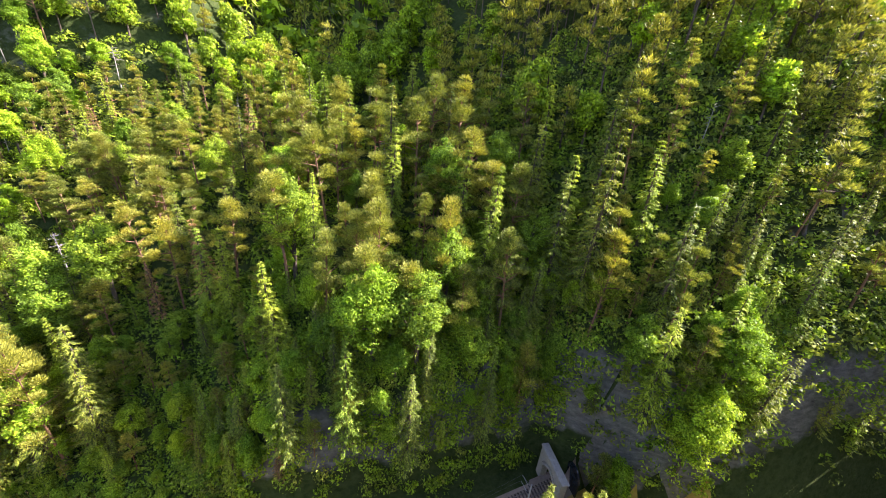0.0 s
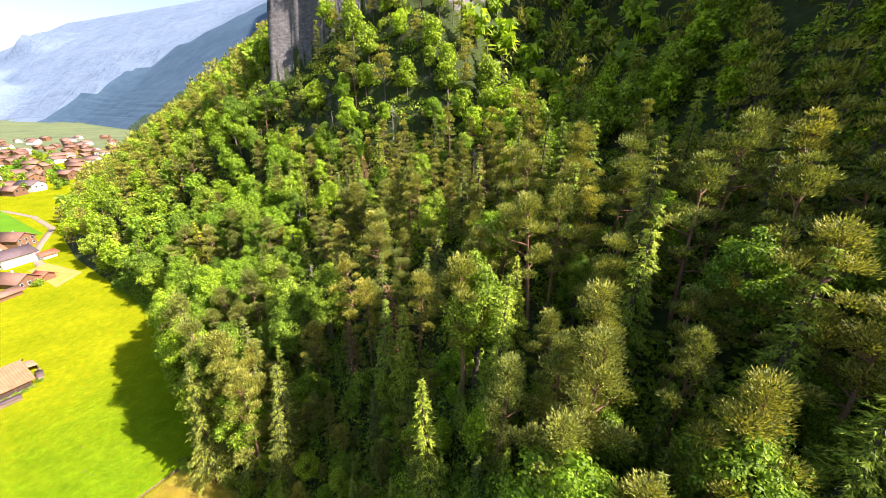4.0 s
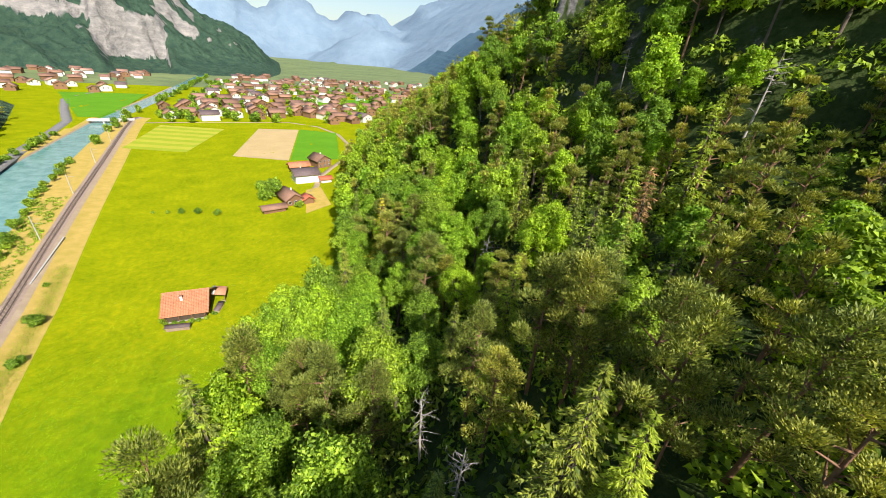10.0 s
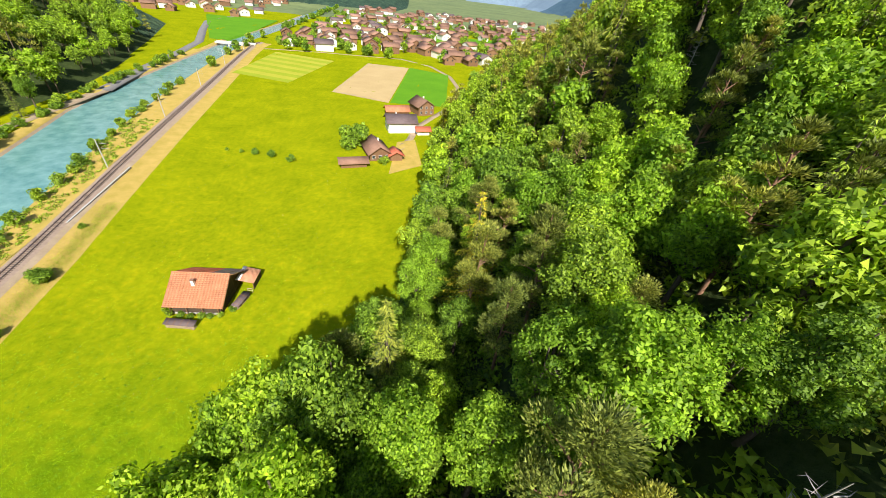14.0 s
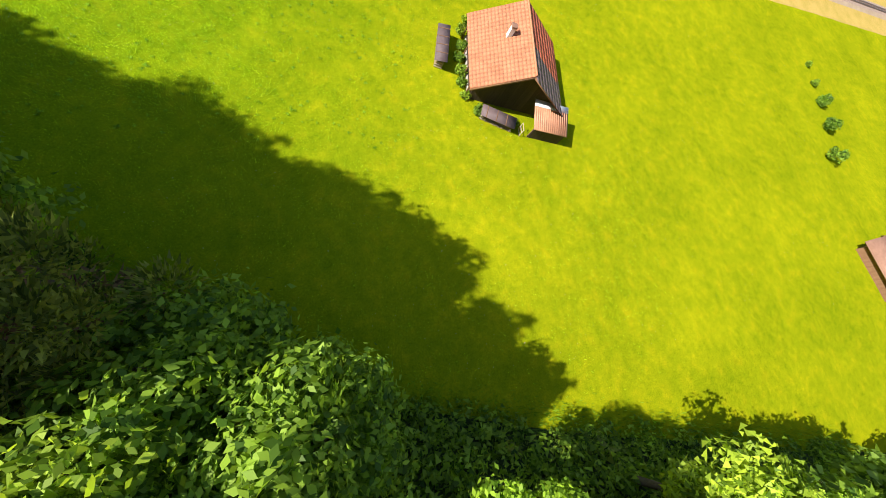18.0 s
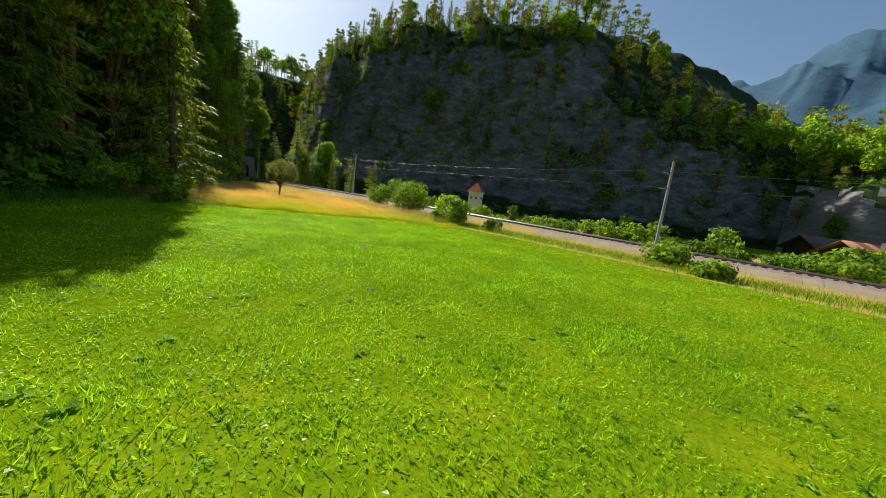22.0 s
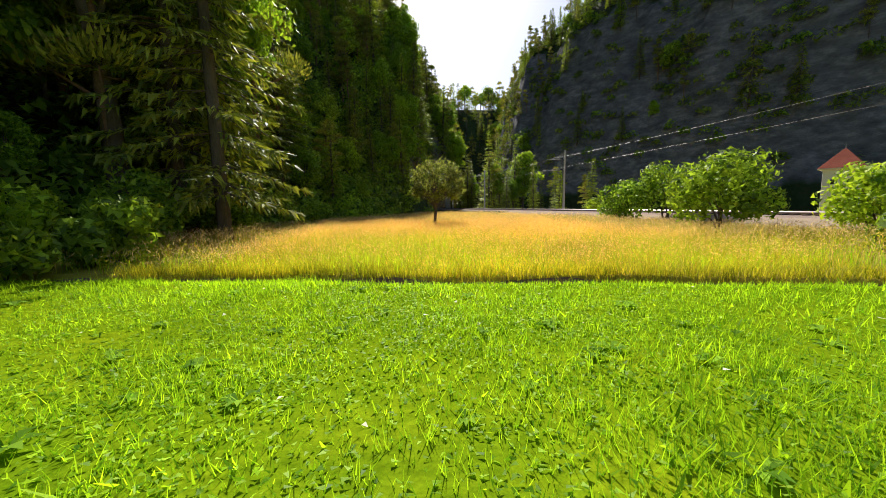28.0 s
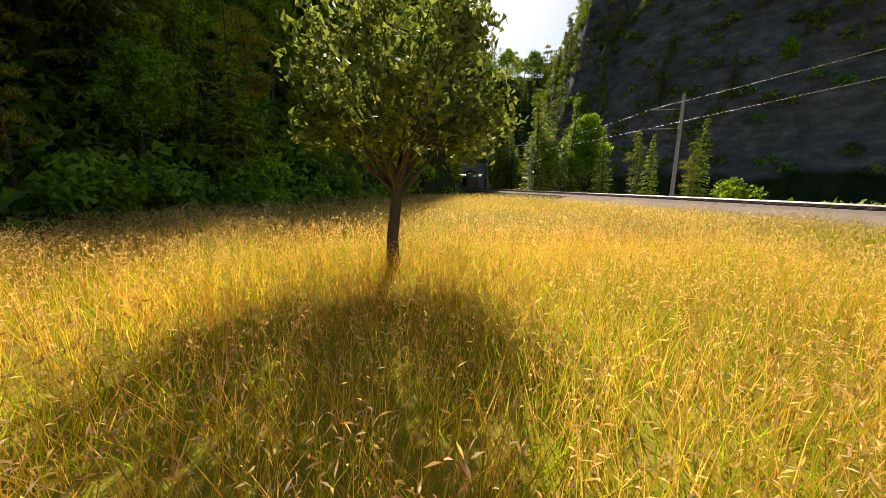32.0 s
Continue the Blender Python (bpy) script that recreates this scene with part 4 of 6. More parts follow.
for x, y in zip(xs, ys):
    if 0.8 < x - float(TOE_E(y)) < 26:
        plant(["fine_spruce", "fine_spruce", "fine_pine"][int(rng.integers(0, 3))], x, y, rng.uniform(0.5, 0.9), rng.uniform(0, 360), rng)

# undergrowth: low leafy growth over the slopes, between and below the trees
def undergrowth(name, label, xs, ys, keep, rng, mats, n, size, hmax, sink=0.2):
    ok = keep(xs, ys)
    xs, ys = xs[ok], ys[ok]
    zs = height(xs, ys)
    m = len(xs)
    per = n
    d = rng.normal(0, 1, (m, per, 3))
    d[..., 2] = np.abs(d[..., 2]) * 0.9
    d /= np.linalg.norm(d, axis=-1, keepdims=True)
    rad = rng.uniform(0.5, 1.0, (m, 1, 1)) * hmax
    at = (np.stack([xs, ys, zs - sink], -1)[:, None] + d * rad * rng.uniform(0.55, 1.05, (m, per, 1))).reshape(-1, 3)
    V, F = bits(at, d.reshape(-1, 3), size, rng, 0.1)
    idx = np.repeat(rng.integers(0, len(mats), m), per)
    return tagged(new(name, mesh_np(name, V, F, mats, idx)), label, "undergrowth", kind="stuff")


xs, ys, rng = scatter(-40, 70, -190, 60, 2.1, 15)
undergrowth("slope_undergrowth", "leafy undergrowth and young trees on the shaded rocky slope", xs, ys, lambda x, y: (x - TOE_E(y) > 0.4) & (x - TOE_E(y) < 40) & ~((x - TOE_E(y) < 22) & (y > -190) & (y < -26)) & (np.sin(x * 0.5) * np.cos(y * 0.43) > -0.7), rng, [BROAD, BUSH, BROAD, SPRUCE], 44, 0.52, 2.0)
xs, ys, rng = scatter(-10, 150, -170, 70, 3.3, 18)
undergrowth("upper_slope_undergrowth", "dense leafy undergrowth and saplings high on the slope", xs, ys, lambda x, y: (x - TOE_E(y) > 36) & (x - TOE_E(y) < 105) & ~((np.abs(x - 109 + 0.12 * (y + 7)) < 5) & (y > -84) & (y < 0)), rng, [BROAD, SPRUCE, BROAD, BUSH], 110, 0.48, 3.2)
rng = np.random.default_rng(58)
n_c = 1500
cy_ = rng.uniform(-192, -98, n_c)
cx_ = TOE_E(cy_) + rng.uniform(0.2, 10, n_c)
undergrowth("rock_step_growth", "bushes and young trees clinging to the rock step above the railway", cx_, cy_, lambda x, y: (waves(x, y, 0.3, 3) > -0.25) & (np.abs(x - RAIL(y)) > 4), rng, [BROAD, BUSH, SPRUCE, BROAD_BRIGHT], 90, 0.3, 2.2)
for q in range(56):
    y = float(rng.uniform(-188, -102))
    x = float(TOE_E(y)) + rng.uniform(1.0, 9)
    if abs(x - float(RAIL(y))) > 4.5:
        plant(["fine_broad", "fine_spruce"][q % 2], x, y, rng.uniform(0.3, 0.6), rng.uniform(0, 360), rng)
xs, ys, rng = scatter(-160, -40, -240, 45, 2.5, 16)
undergrowth("cliff_undergrowth", "bushes and small trees clinging to ledges of the dark cliff", xs, ys, lambda x, y: (TOE_W(y) - x > np.where(y > -43, 7, 0)) & (TOE_W(y) - x < 22) & (np.sin(x * 0.37 + 1) * np.cos(y * 0.31) > -0.15), rng, [BROAD, SPRUCE, SPRUCE], 90, 0.45, 2.2)

xs, ys, rng = scatter(-45, 62, -190, 40, 1.55, 17)
undergrowth("wood_edge_undergrowth", "dense leafy bushes and saplings along the foot of the wood", xs, ys, lambda x, y: (x - TOE_E(y) > -0.3) & (x - TOE_E(y) < 23) & ((x - TOE_E(y) > 2.2) | (y > -100) | (waves(x, y, 0.35, 3) > 0.15)) & ~((np.abs(x - RAIL(y)) < 4) & (y < -150)), rng, [BROAD, BUSH, BROAD_BRIGHT, BROAD], 110, 0.30, 2.3)
# trees between the railway and the river, where the gorge opens
rng = np.random.default_rng(19)
for y in np.arange(-168, -108, 3.4):
    lo, hi = float(RIV_E(y)) + 0.8, float(RAIL(y)) - 4.6
    for q in range(2):
        x = rng.uniform(lo, hi)
        kind = ["fine_broad", "fine_spruce", "fine_spruce", "fine_pine"][int(rng.integers(0, 4))]
        plant(kind, x, float(y) + rng.uniform(-1.5, 1.5), rng.uniform(0.45, 0.9) * (0.6 if y > -125 else 1), rng.uniform(0, 360), rng)

# growth on the cliff face, spread evenly over its height
rng = np.random.default_rng(23)
n_c = 5200
cy_ = rng.uniform(-232, -34, n_c)
hz = rng.uniform(0.02, 1.0, n_c) * 54
cx_ = TOE_W(cy_) - np.interp(hz, [0, 16, 44, 54], [0, 3, 10, 18]) + rng.normal(0, 0.8, n_c)
pick = (waves(cy_ * 1.3, hz * 1.6, 0.12, 3) + 0.5 * rng.normal(0, 1, n_c) > 0.85) & (cy_ < -44)
undergrowth("cliff_face_growth", "shrubs and young trees clinging to cracks of the dark cliff", cx_[pick], cy_[pick], lambda x, y: x > -500, rng, [SPRUCE, SPRUCE, SPRUCE, BROAD], 90, 0.36, 1.9)
xs, ys, rng = scatter(-150, -40, -240, -34, 6.6, 24)
forest("cliff_face_trees", "small pines and spruces on ledges of the dark cliff", xs, ys, rng, MID, lambda x, y: (TOE_W(y) - x > 0.5) & (TOE_W(y) - x < 16), 1, 0.5)
# wood and undergrowth over the spur and the shaded gully
xs, ys, rng = scatter(-45, 90, -262, -172, 5.4, 26)
forest("spur_wood", "dense dark conifers on the shaded spur above the gorge", xs, ys, rng, MID, lambda x, y: (x - TOE_E(y) > 14) & (x - TOE_E(y) < 112) & ((y < -190) | (x - TOE_E(y) > 60)), 1, 0.8)
xs, ys, rng = scatter(-60, 40, -250, -158, 1.5, 27)
undergrowth("gully_undergrowth", "dense dark undergrowth on the steep shaded gully side", xs, ys, lambda x, y: (x - TOE_E(y) > 0.4) & (x - TOE_E(y) < 62) & (waves(x, y, 0.13, 3) > -0.6) & ~((np.abs(x - RAIL(y)) < 4.5) & (y > -164)), rng, [SPRUCE, BUSH, BROAD, SPRUCE], 64, 0.42, 2.6)


# ---------------------------------------------------------------- built things
def part(name, mesh, parent=None, label=""):
    ob = new(name, mesh)
    if parent is not None:
        ob.parent = parent
    return tagged(ob, label)


def box(sx, sy, sz, mat, at=(0, 0, 0), turn=0.0, bevel=0.0, tilt=0.0):
    """Mesh of a block standing on z = at.z, centred in x and y."""
    bm = bmesh.new()
    bmesh.ops.create_cube(bm, size=1)
    bmesh.ops.scale(bm, vec=(sx, sy, sz), verts=bm.verts)
    bmesh.ops.translate(bm, vec=(0, 0, sz / 2), verts=bm.verts)
    if bevel:
        bmesh.ops.bevel(bm, geom=bm.edges[:], offset=bevel, segments=1, affect="EDGES")
    bmesh.ops.transform(bm, matrix=pose(*at, tilt, 0, turn), verts=bm.verts)
    me = bpy.data.meshes.new("block")
    bm.to_mesh(me)
    bm.free()
    me.materials.append(mat)
    return me


def prism(profile, y0, y1, mat):
    """Mesh of a profile in the x-z plane, drawn out from y0 to y1."""
    n = len(profile)
    V = [(x, y0, z) for x, z in profile] + [(x, y1, z) for x, z in profile]
    bm = bmesh.new()
    vs = [bm.verts.new(v) for v in V]
    bm.faces.new(vs[:n][::-1])
    bm.faces.new(vs[n:])
    for i in range(n):
        bm.faces.new((vs[i], vs[(i + 1) % n], vs[n + (i + 1) % n], vs[n + i]))
    bmesh.ops.recalc_face_normals(bm, faces=bm.faces)
    me = bpy.data.meshes.new("prism")
    bm.to_mesh(me)
    bm.free()
    me.materials.append(mat)
    return me


def plate(corners, thick, mat):
    """A slab with the given four upper corners."""
    c = np.array(corners, float)
    n = np.cross(c[1] - c[0], c[3] - c[0])
    n = n / np.linalg.norm(n) * thick
    if n[2] < 0:
        n = -n
    V = np.concatenate([c, c - n])
    F = [(0, 1, 2, 3), (7, 6, 5, 4), (0, 4, 5, 1), (1, 5, 6, 2), (2, 6, 7, 3), (3, 7, 4, 0)]
    return mesh_np("plate", V, F, [mat])


def tube_mesh(pts, radii, mat, sides=6):
    return mesh_np("tube", *tube(pts, radii, sides), [mat], smooth=True)


ROOF_TILE = surface("weathered_clay_tiles", (0.34, 0.135, 0.07), (0.62, 0.27, 0.15), 0.6, 5.0, 0.8, 0.5, 0.2, tint=0.03)
ROOF_RED = surface("red_clay_tiles", (0.40, 0.09, 0.05), (0.58, 0.17, 0.10), 0.5, 5.0, 0.8, 0.6, 0.2, tint=0.12)
ROOF_DARK = surface("dark_slate_tiles", (0.10, 0.07, 0.075), (0.20, 0.15, 0.15), 0.8, 6.0, 0.7, 0.5, 0.3, tint=0.15)
ROOF_VILLAGE = surface("sunbleached_village_tiles", (0.24, 0.13, 0.10), (0.42, 0.26, 0.20), 0.4, 4.0, 0.85, 0.5, 0.15, tint=0.25)
ROOF_BROWN = surface("brown_clay_tiles", (0.19, 0.105, 0.075), (0.36, 0.21, 0.15), 0.4, 4.0, 0.8, 0.5, 0.2, tint=0.25)
RUST = surface("rusty_sheet", (0.36, 0.16, 0.09), (0.60, 0.32, 0.19), 1.2, 8.0, 0.6, 0.3, 0.4)
SHEET = surface("pale_sheet_metal", (0.62, 0.62, 0.64), (0.82, 0.82, 0.84), 1.0, 9.0, 0.4, 0.1, 0.5)
PLANK = surface("weathered_planks", (0.045, 0.032, 0.024), (0.12, 0.085, 0.06), 0.8, 7.0, 0.85, 0.4, 0.2, stretch=(4, 4, 0.5), tint=0.2)
PLANK_WARM = surface("brown_planks", (0.14, 0.075, 0.04), (0.28, 0.16, 0.09), 0.8, 7.0, 0.85, 0.4, 0.2, stretch=(4, 4, 0.5), tint=0.2)
PLASTER = surface("pale_plaster", (0.56, 0.54, 0.50), (0.76, 0.74, 0.70), 0.6, 7.0, 0.9, 0.2, 0.2, tint=0.12)
WHITEWASH = surface("whitewashed_plaster", (0.62, 0.64, 0.66), (0.82, 0.83, 0.84), 0.7, 6.0, 0.9, 0.2, 0.2)
STONE = surface("field_stone", (0.26, 0.24, 0.22), (0.50, 0.47, 0.43), 1.0, 6.0, 0.9, 0.6, 0.2)
LOG_END = surface("split_firewood", (0.34, 0.25, 0.16), (0.62, 0.50, 0.36), 3.0, 14.0, 0.9, 0.5, 0.2)
PANE = surface("dark_window_glass", (0.02, 0.025, 0.03), (0.05, 0.06, 0.07), 0.4, 3.0, 0.1, 0.05, 0.6)
STEEL = surface("rail_steel", (0.20, 0.15, 0.13), (0.36, 0.31, 0.29), 0.8, 9.0, 0.4, 0.1, 0.5, metal=0.7)
SLEEPER = surface("sleeper_timber", (0.07, 0.05, 0.04), (0.16, 0.12, 0.10), 1.5, 9.0, 0.9, 0.5, 0.2, tint=0.2)
CONCRETE = surface("mast_concrete", (0.34, 0.33, 0.33), (0.52, 0.51, 0.50), 0.7, 8.0, 0.85, 0.2, 0.3)
WIRE = surface("catenary_wire", (0.20, 0.19, 0.18), (0.36, 0.34, 0.32), 1.0, 9.0, 0.5, 0.1, 0.5, metal=0.5)
SOIL = surface("bare_soil", (0.16, 0.10, 0.07), (0.36, 0.25, 0.19), 1.5, 8.0, 0.95, 0.8, 0.1)

# --- hay barn on the meadow
barn = new("hay_barn")
barn.matrix_basis = pose(1.1, 2.4, 0, 0, 0, -8.0)
tagged(barn, "old timber hay barn with a clay-tiled saddle roof on the meadow", "barn")
BL, BS, BN, BR, BES, BEN = 5.25, 5.7, 5.9, 6.0, 2.3, 2.3
for sx in (-1, 1):
    wall_prof = [(-4.9, 0), (4.9, 0), (4.9, 2.75), (0, 5.85), (-4.9, 2.75)]
    me = prism(wall_prof, -0.08, 0.08, PLANK)
    me.transform(pose(sx * 4.35, 0, 0, 0, 0, 90))
    gable = part("gable_wall", me, barn, "dark weathered vertical planks")
    for i in range(18):
        v = -4.7 + i * 0.55
        hgt = 2.75 + (4.9 - abs(v)) / 4.9 * 3.1 - 0.12
        part("plank", box(0.03, 0.50, hgt, PLANK, (sx * 4.45, v, 0.02)), gable)
for sy in (-1, 1):
    part("side_wall", box(8.54, 0.16, 2.7, PLANK, (0, sy * 4.9, 0)), barn)
for i in range(6):
    part("foundation_stone", box(1.35, 0.34, 0.42, STONE, (-3.6 + i * 1.45, -4.95, 0), 0, 0.06), barn, "pale field stone")
north_roof = part("roof_slope", plate([(-BL, 0, BR), (0.9, 0, BR), (0.9, BN, BEN), (-BL, BN, BEN)], 0.14, ROOF_RED), barn, "red clay tiles")
patch = part("roof_slope", plate([(0.9, 0, BR + 0.02), (BL, 0, BR + 0.02), (BL, BN, BEN + 0.02), (0.9, BN, BEN + 0.02)], 0.14, ROOF_DARK), barn, "darker patched tiles")
south_roof = part("roof_slope", plate([(-BL, 0, BR), (BL, 0, BR), (BL, -BS, BES), (-BL, -BS, BES)], 0.14, ROOF_TILE), barn, "pale orange clay tiles")
rngb = np.random.default_rng(3)
for base, ly, lz, mat, u0, u1 in ((south_roof, -BS, BES, ROOF_TILE, -BL, BL), (north_roof, BN, BEN, ROOF_RED, -BL, 0.9), (patch, BN, BEN, ROOF_DARK, 0.9, BL)):
    rows_n = 17
    wd = 0.55
    shared = {}
    n_c = int((u1 - u0) / wd)
    for r in range(rows_n):
        t0, t1 = r / rows_n, (r + (1.08 if base is south_roof else 2.1)) / rows_n
        for q in range(n_c):
            if base is not south_roof and (q % 2 or r % 2):
                continue
            a, b = u0 + (u1 - u0) * q / n_c + 0.0005, u0 + (u1 - u0) * (q + (1 if base is south_roof else min(2, n_c - q))) / n_c - 0.0005
            key = (r, base.name)
            if key not in shared:
                z = lambda t: BR + (lz - BR) * t
                shared[key] = plate([(0, ly * t0, z(t0) + 0.022), (b - a, ly * t0, z(t0) + 0.022), (b - a, ly * min(t1, 1), z(min(t1, 1)) + 0.030), (0, ly * min(t1, 1), z(min(t1, 1)) + 0.030)], 0.02, mat)
            tile = part("roof_tile", shared[key], base)
            tile.location = (a, 0, rngb.uniform(-0.004, 0.006))
part("ridge_cap", tube_mesh([(-BL - 0.02, 0, BR + 0.03), (BL + 0.02, 0, BR + 0.03)], [0.12, 0.12], ROOF_TILE, 8), barn)
for sx in (-1, 1):
    for (yy, zz) in ((-BS, BES), (BN, BEN)):
        part("bargeboard", plate([(sx * BL, 0, BR - 0.13), (sx * (BL + 0.05), 0, BR - 0.13), (sx * (BL + 0.05), yy, zz - 0.13), (sx * BL, yy, zz - 0.13)], 0.22, PLANK_WARM), barn)
for i in range(9):
    part("rafter", box(0.12, 0.9, 0.14, PLANK_WARM, (-4.6 + i * 1.15, -BS + 0.55, BES - 0.05), 0, 0, 32), barn)
for x in (-4.2, -1.4, 1.4, 4.2):
    part("eave_post", tube_mesh([(x, -BS + 0.35, 0), (x, -BS + 0.35, BES + 0.15)], [0.09, 0.08], PLANK_WARM), barn)
chim = part("chimney", box(0.55, 0.5, 1.7, WHITEWASH, (-0.75, -2.0, 4.1), 0, 0.02), barn, "whitewashed chimney with a brick cap")
part("chimney_cap", box(0.7, 0.65, 0.22, ROOF_BROWN, (-0.75, -2.0, 5.8), 0, 0.03), chim)
lean = part("lean_to_roof", plate([(4.75, 2.2, 2.5), (4.75, 6.6, 2.5), (8.0, 6.6, 1.75), (8.0, 2.2, 1.75)], 0.07, RUST), barn, "rusty corrugated lean-to roof")
for i in range(16):
    part("corrugation", tube_mesh([(4.78, 2.35 + i * 0.27, 2.525), (7.98, 2.35 + i * 0.27, 1.78)], [0.045, 0.045], RUST, 5), lean)
part("flashing", plate([(4.6, 2.2, 2.62), (4.6, 6.6, 2.62), (5.35, 6.6, 2.42), (5.35, 2.2, 2.42)], 0.03, SHEET), lean, "bright sheet-metal flashing")
for y in (2.4, 4.4, 6.4):
    part("lean_to_post", tube_mesh([(7.7, y, 0), (7.7, y, 1.8)], [0.08, 0.07], PLANK_WARM), barn)
part("lean_to_wall", box(0.08, 4.1, 1.5, PLANK, (7.78, 4.4, 0)), barn)

trellis = new("window_frame_rack")
trellis.matrix_basis = barn.matrix_basis @ pose(6.9, 1.35, 0)
tagged(trellis, "old pale wooden window frame leaning by the barn", "window frame")
for a, b, c, d in ((0, 0, 0.07, 1.1), (0.95, 0, 0.07, 1.1)):
    part("stile", box(c, 0.06, d, LOG_END, (a, b, 0)), trellis)
for z in (0.02, 0.5, 1.02):
    part("rail_bar", box(0.9, 0.06, 0.07, LOG_END, (0.475, 0, z)), trellis)

for (cx_, cy_, ln, tn, top) in ((-1.2, -5.6, 5.2, -13.0, 1.15), (7.6, -0.2, 3.9, 70.0, 0.95)):
    pile = new("woodpile")
    pile.matrix_basis = pose(cx_, cy_, 0, 0, 0, tn)
    tagged(pile, "stacked split firewood under a brown sheet cover beside the barn", "woodpile", "woodpiles by the barn")
    rw = np.random.default_rng(int(ln * 10))
    k = 0
    shared = [tube_mesh([(0, -0.45, 0), (0, 0.45, 0)], [0.085 + 0.01 * q, 0.085 + 0.01 * q], LOG_END, 6) for q in range(3)]
    z, row = 0.1, 0
    while z < top - 0.15:
        x = -ln / 2 + 0.1 + 0.09 * (row % 2)
        while x < ln / 2 - 0.08:
            lg = part("log", shared[int(rw.integers(0, 3))], pile)
            lg.location = (x, rw.uniform(-0.05, 0.05), z)
            x += 0.19
        z, row = z + 0.165, row + 1
    cover = part("cover", plate([(-ln / 2 - 0.15, -0.7, top - 0.02), (ln / 2 + 0.15, -0.7, top - 0.02), (ln / 2 + 0.15, 0.7, top + 0.22), (-ln / 2 - 0.15, 0.7, top + 0.22)], 0.04, ROOF_DARK), pile, "brown sheet cover")
    for i in range(int(ln / 1.2)):
        part("batten", box(0.07, 1.42, 0.04, PLANK_WARM, (-ln / 2 + 0.5 + i * 1.2, 0, top + 0.10), 0, 0, 9.7), cover)

# --- transformer tower beyond the railway
TX, TY = -49.0, -79.0
tower = new("transformer_tower")
tower.location = (TX, TY, ground_at(TX, TY) - 0.1)
tower.rotation_euler = (0, 0, radians(28))
tagged(tower, "small whitewashed transformer tower with a pointed red hipped roof", "tower")
part("wall", box(2.3, 2.3, 4.6, WHITEWASH, (0, 0, 0), 0, 0.03), tower)
part("cornice", box(2.9, 2.9, 0.16, PLASTER, (0, 0, 4.6), 0, 0.03), tower)
bm = bmesh.new()
bmesh.ops.create_cone(bm, cap_ends=True, segments=4, radius1=2.1, radius2=0.12, depth=1.75)
bmesh.ops.transform(bm, matrix=pose(0, 0, 5.63, 0, 0, 45), verts=bm.verts)
me = bpy.data.meshes.new("tower_roof")
bm.to_mesh(me)
bm.free()
me.materials.append(ROOF_RED)
part("roof", me, tower, "pointed red-brown roof")
part("finial", tube_mesh([(0, 0, 6.4), (0, 0, 7.0)], [0.05, 0.02], WIRE), tower)
for a in range(4):
    for x in (-0.5, 0.5):
        c, s_ = math.cos(a * math.pi / 2), math.sin(a * math.pi / 2)
        part("vent", box(0.34, 0.06, 0.42, PANE, (x * c + 1.16 * s_, x * s_ - 1.16 * c, 3.3), a * 90), tower)
part("door", box(0.9, 0.07, 1.9, PLANK_WARM, (0, -1.17, 0.05)), tower)

# --- railway: rails, sleepers, masts and wires
rail_y = np.concatenate([np.arange(-162, 200, 3.0), np.arange(200, 326, 6.0)])


track = new("railway_track")
tagged(track, "single railway track on stone ballast along the meadow", "railway track", kind="structure")
for off in (-0.52, 0.52):
    prof = np.array([(-0.06, 0), (0.06, 0), (0.035, 0.16), (-0.035, 0.16)])
    V = np.stack([np.stack([RAIL(rail_y) + off + px, rail_y, np.full_like(rail_y, 0.92 + pz)], -1) for px, pz in prof], 1).reshape(-1, 3)
    k, j = np.arange(len(rail_y) - 1)[:, None] * 4, np.arange(4)
    Fq = np.stack([k + j, k + (j + 1) % 4, k + 4 + (j + 1) % 4, k + 4 + j], -1).reshape(-1, 4)
    part("rail", mesh_np("rail", V, Fq, [STEEL]), track)
sl = box(2.0, 0.24, 0.18, SLEEPER, (0, 0, 0), 0, 0.02)
rest = []
for i in range(760):
    y = -162 + i * 0.64
    x = float(RAIL(y))
    slope = math.degrees(math.atan2(float(RAIL(y + 1) - RAIL(y - 1)), 2))
    if -112 < y < 62 and i % 1 == 0:
        o = part("sleeper", sl, track)
        o.location, o.rotation_euler = (x, y, 0.76), (0, 0, radians(-slope))
    else:
        rest.append((np.array([(-1, -0.12, 0), (1, -0.12, 0), (1, 0.12, 0), (-1, 0.12, 0), (-1, -0.12, 0.18), (1, -0.12, 0.18), (1, 0.12, 0.18), (-1, 0.12, 0.18)]) + [x, y, 0.76],
                     np.array([(4, 5, 6, 7), (0, 1, 5, 4), (2, 3, 7, 6), (1, 2, 6, 5), (3, 0, 4, 7)])))
tagged(part("far_sleepers", mesh_np("far_sleepers", *join(rest), [SLEEPER]), track), kind="stuff")
ballast_v = []
V = np.stack([np.stack([RAIL(rail_y) + o, rail_y, np.full_like(rail_y, z)], -1) for o, z in ((-2.3, 0.55), (-1.45, 0.86), (1.45, 0.86), (2.3, 0.55))], 1).reshape(-1, 3)
k, j = np.arange(len(rail_y) - 1)[:, None] * 4, np.arange(3)
part("ballast_bed", mesh_np("ballast", V, np.stack([k + j, k + j + 1, k + j + 5, k + j + 4], -1).reshape(-1, 4), [BALLAST]), track)


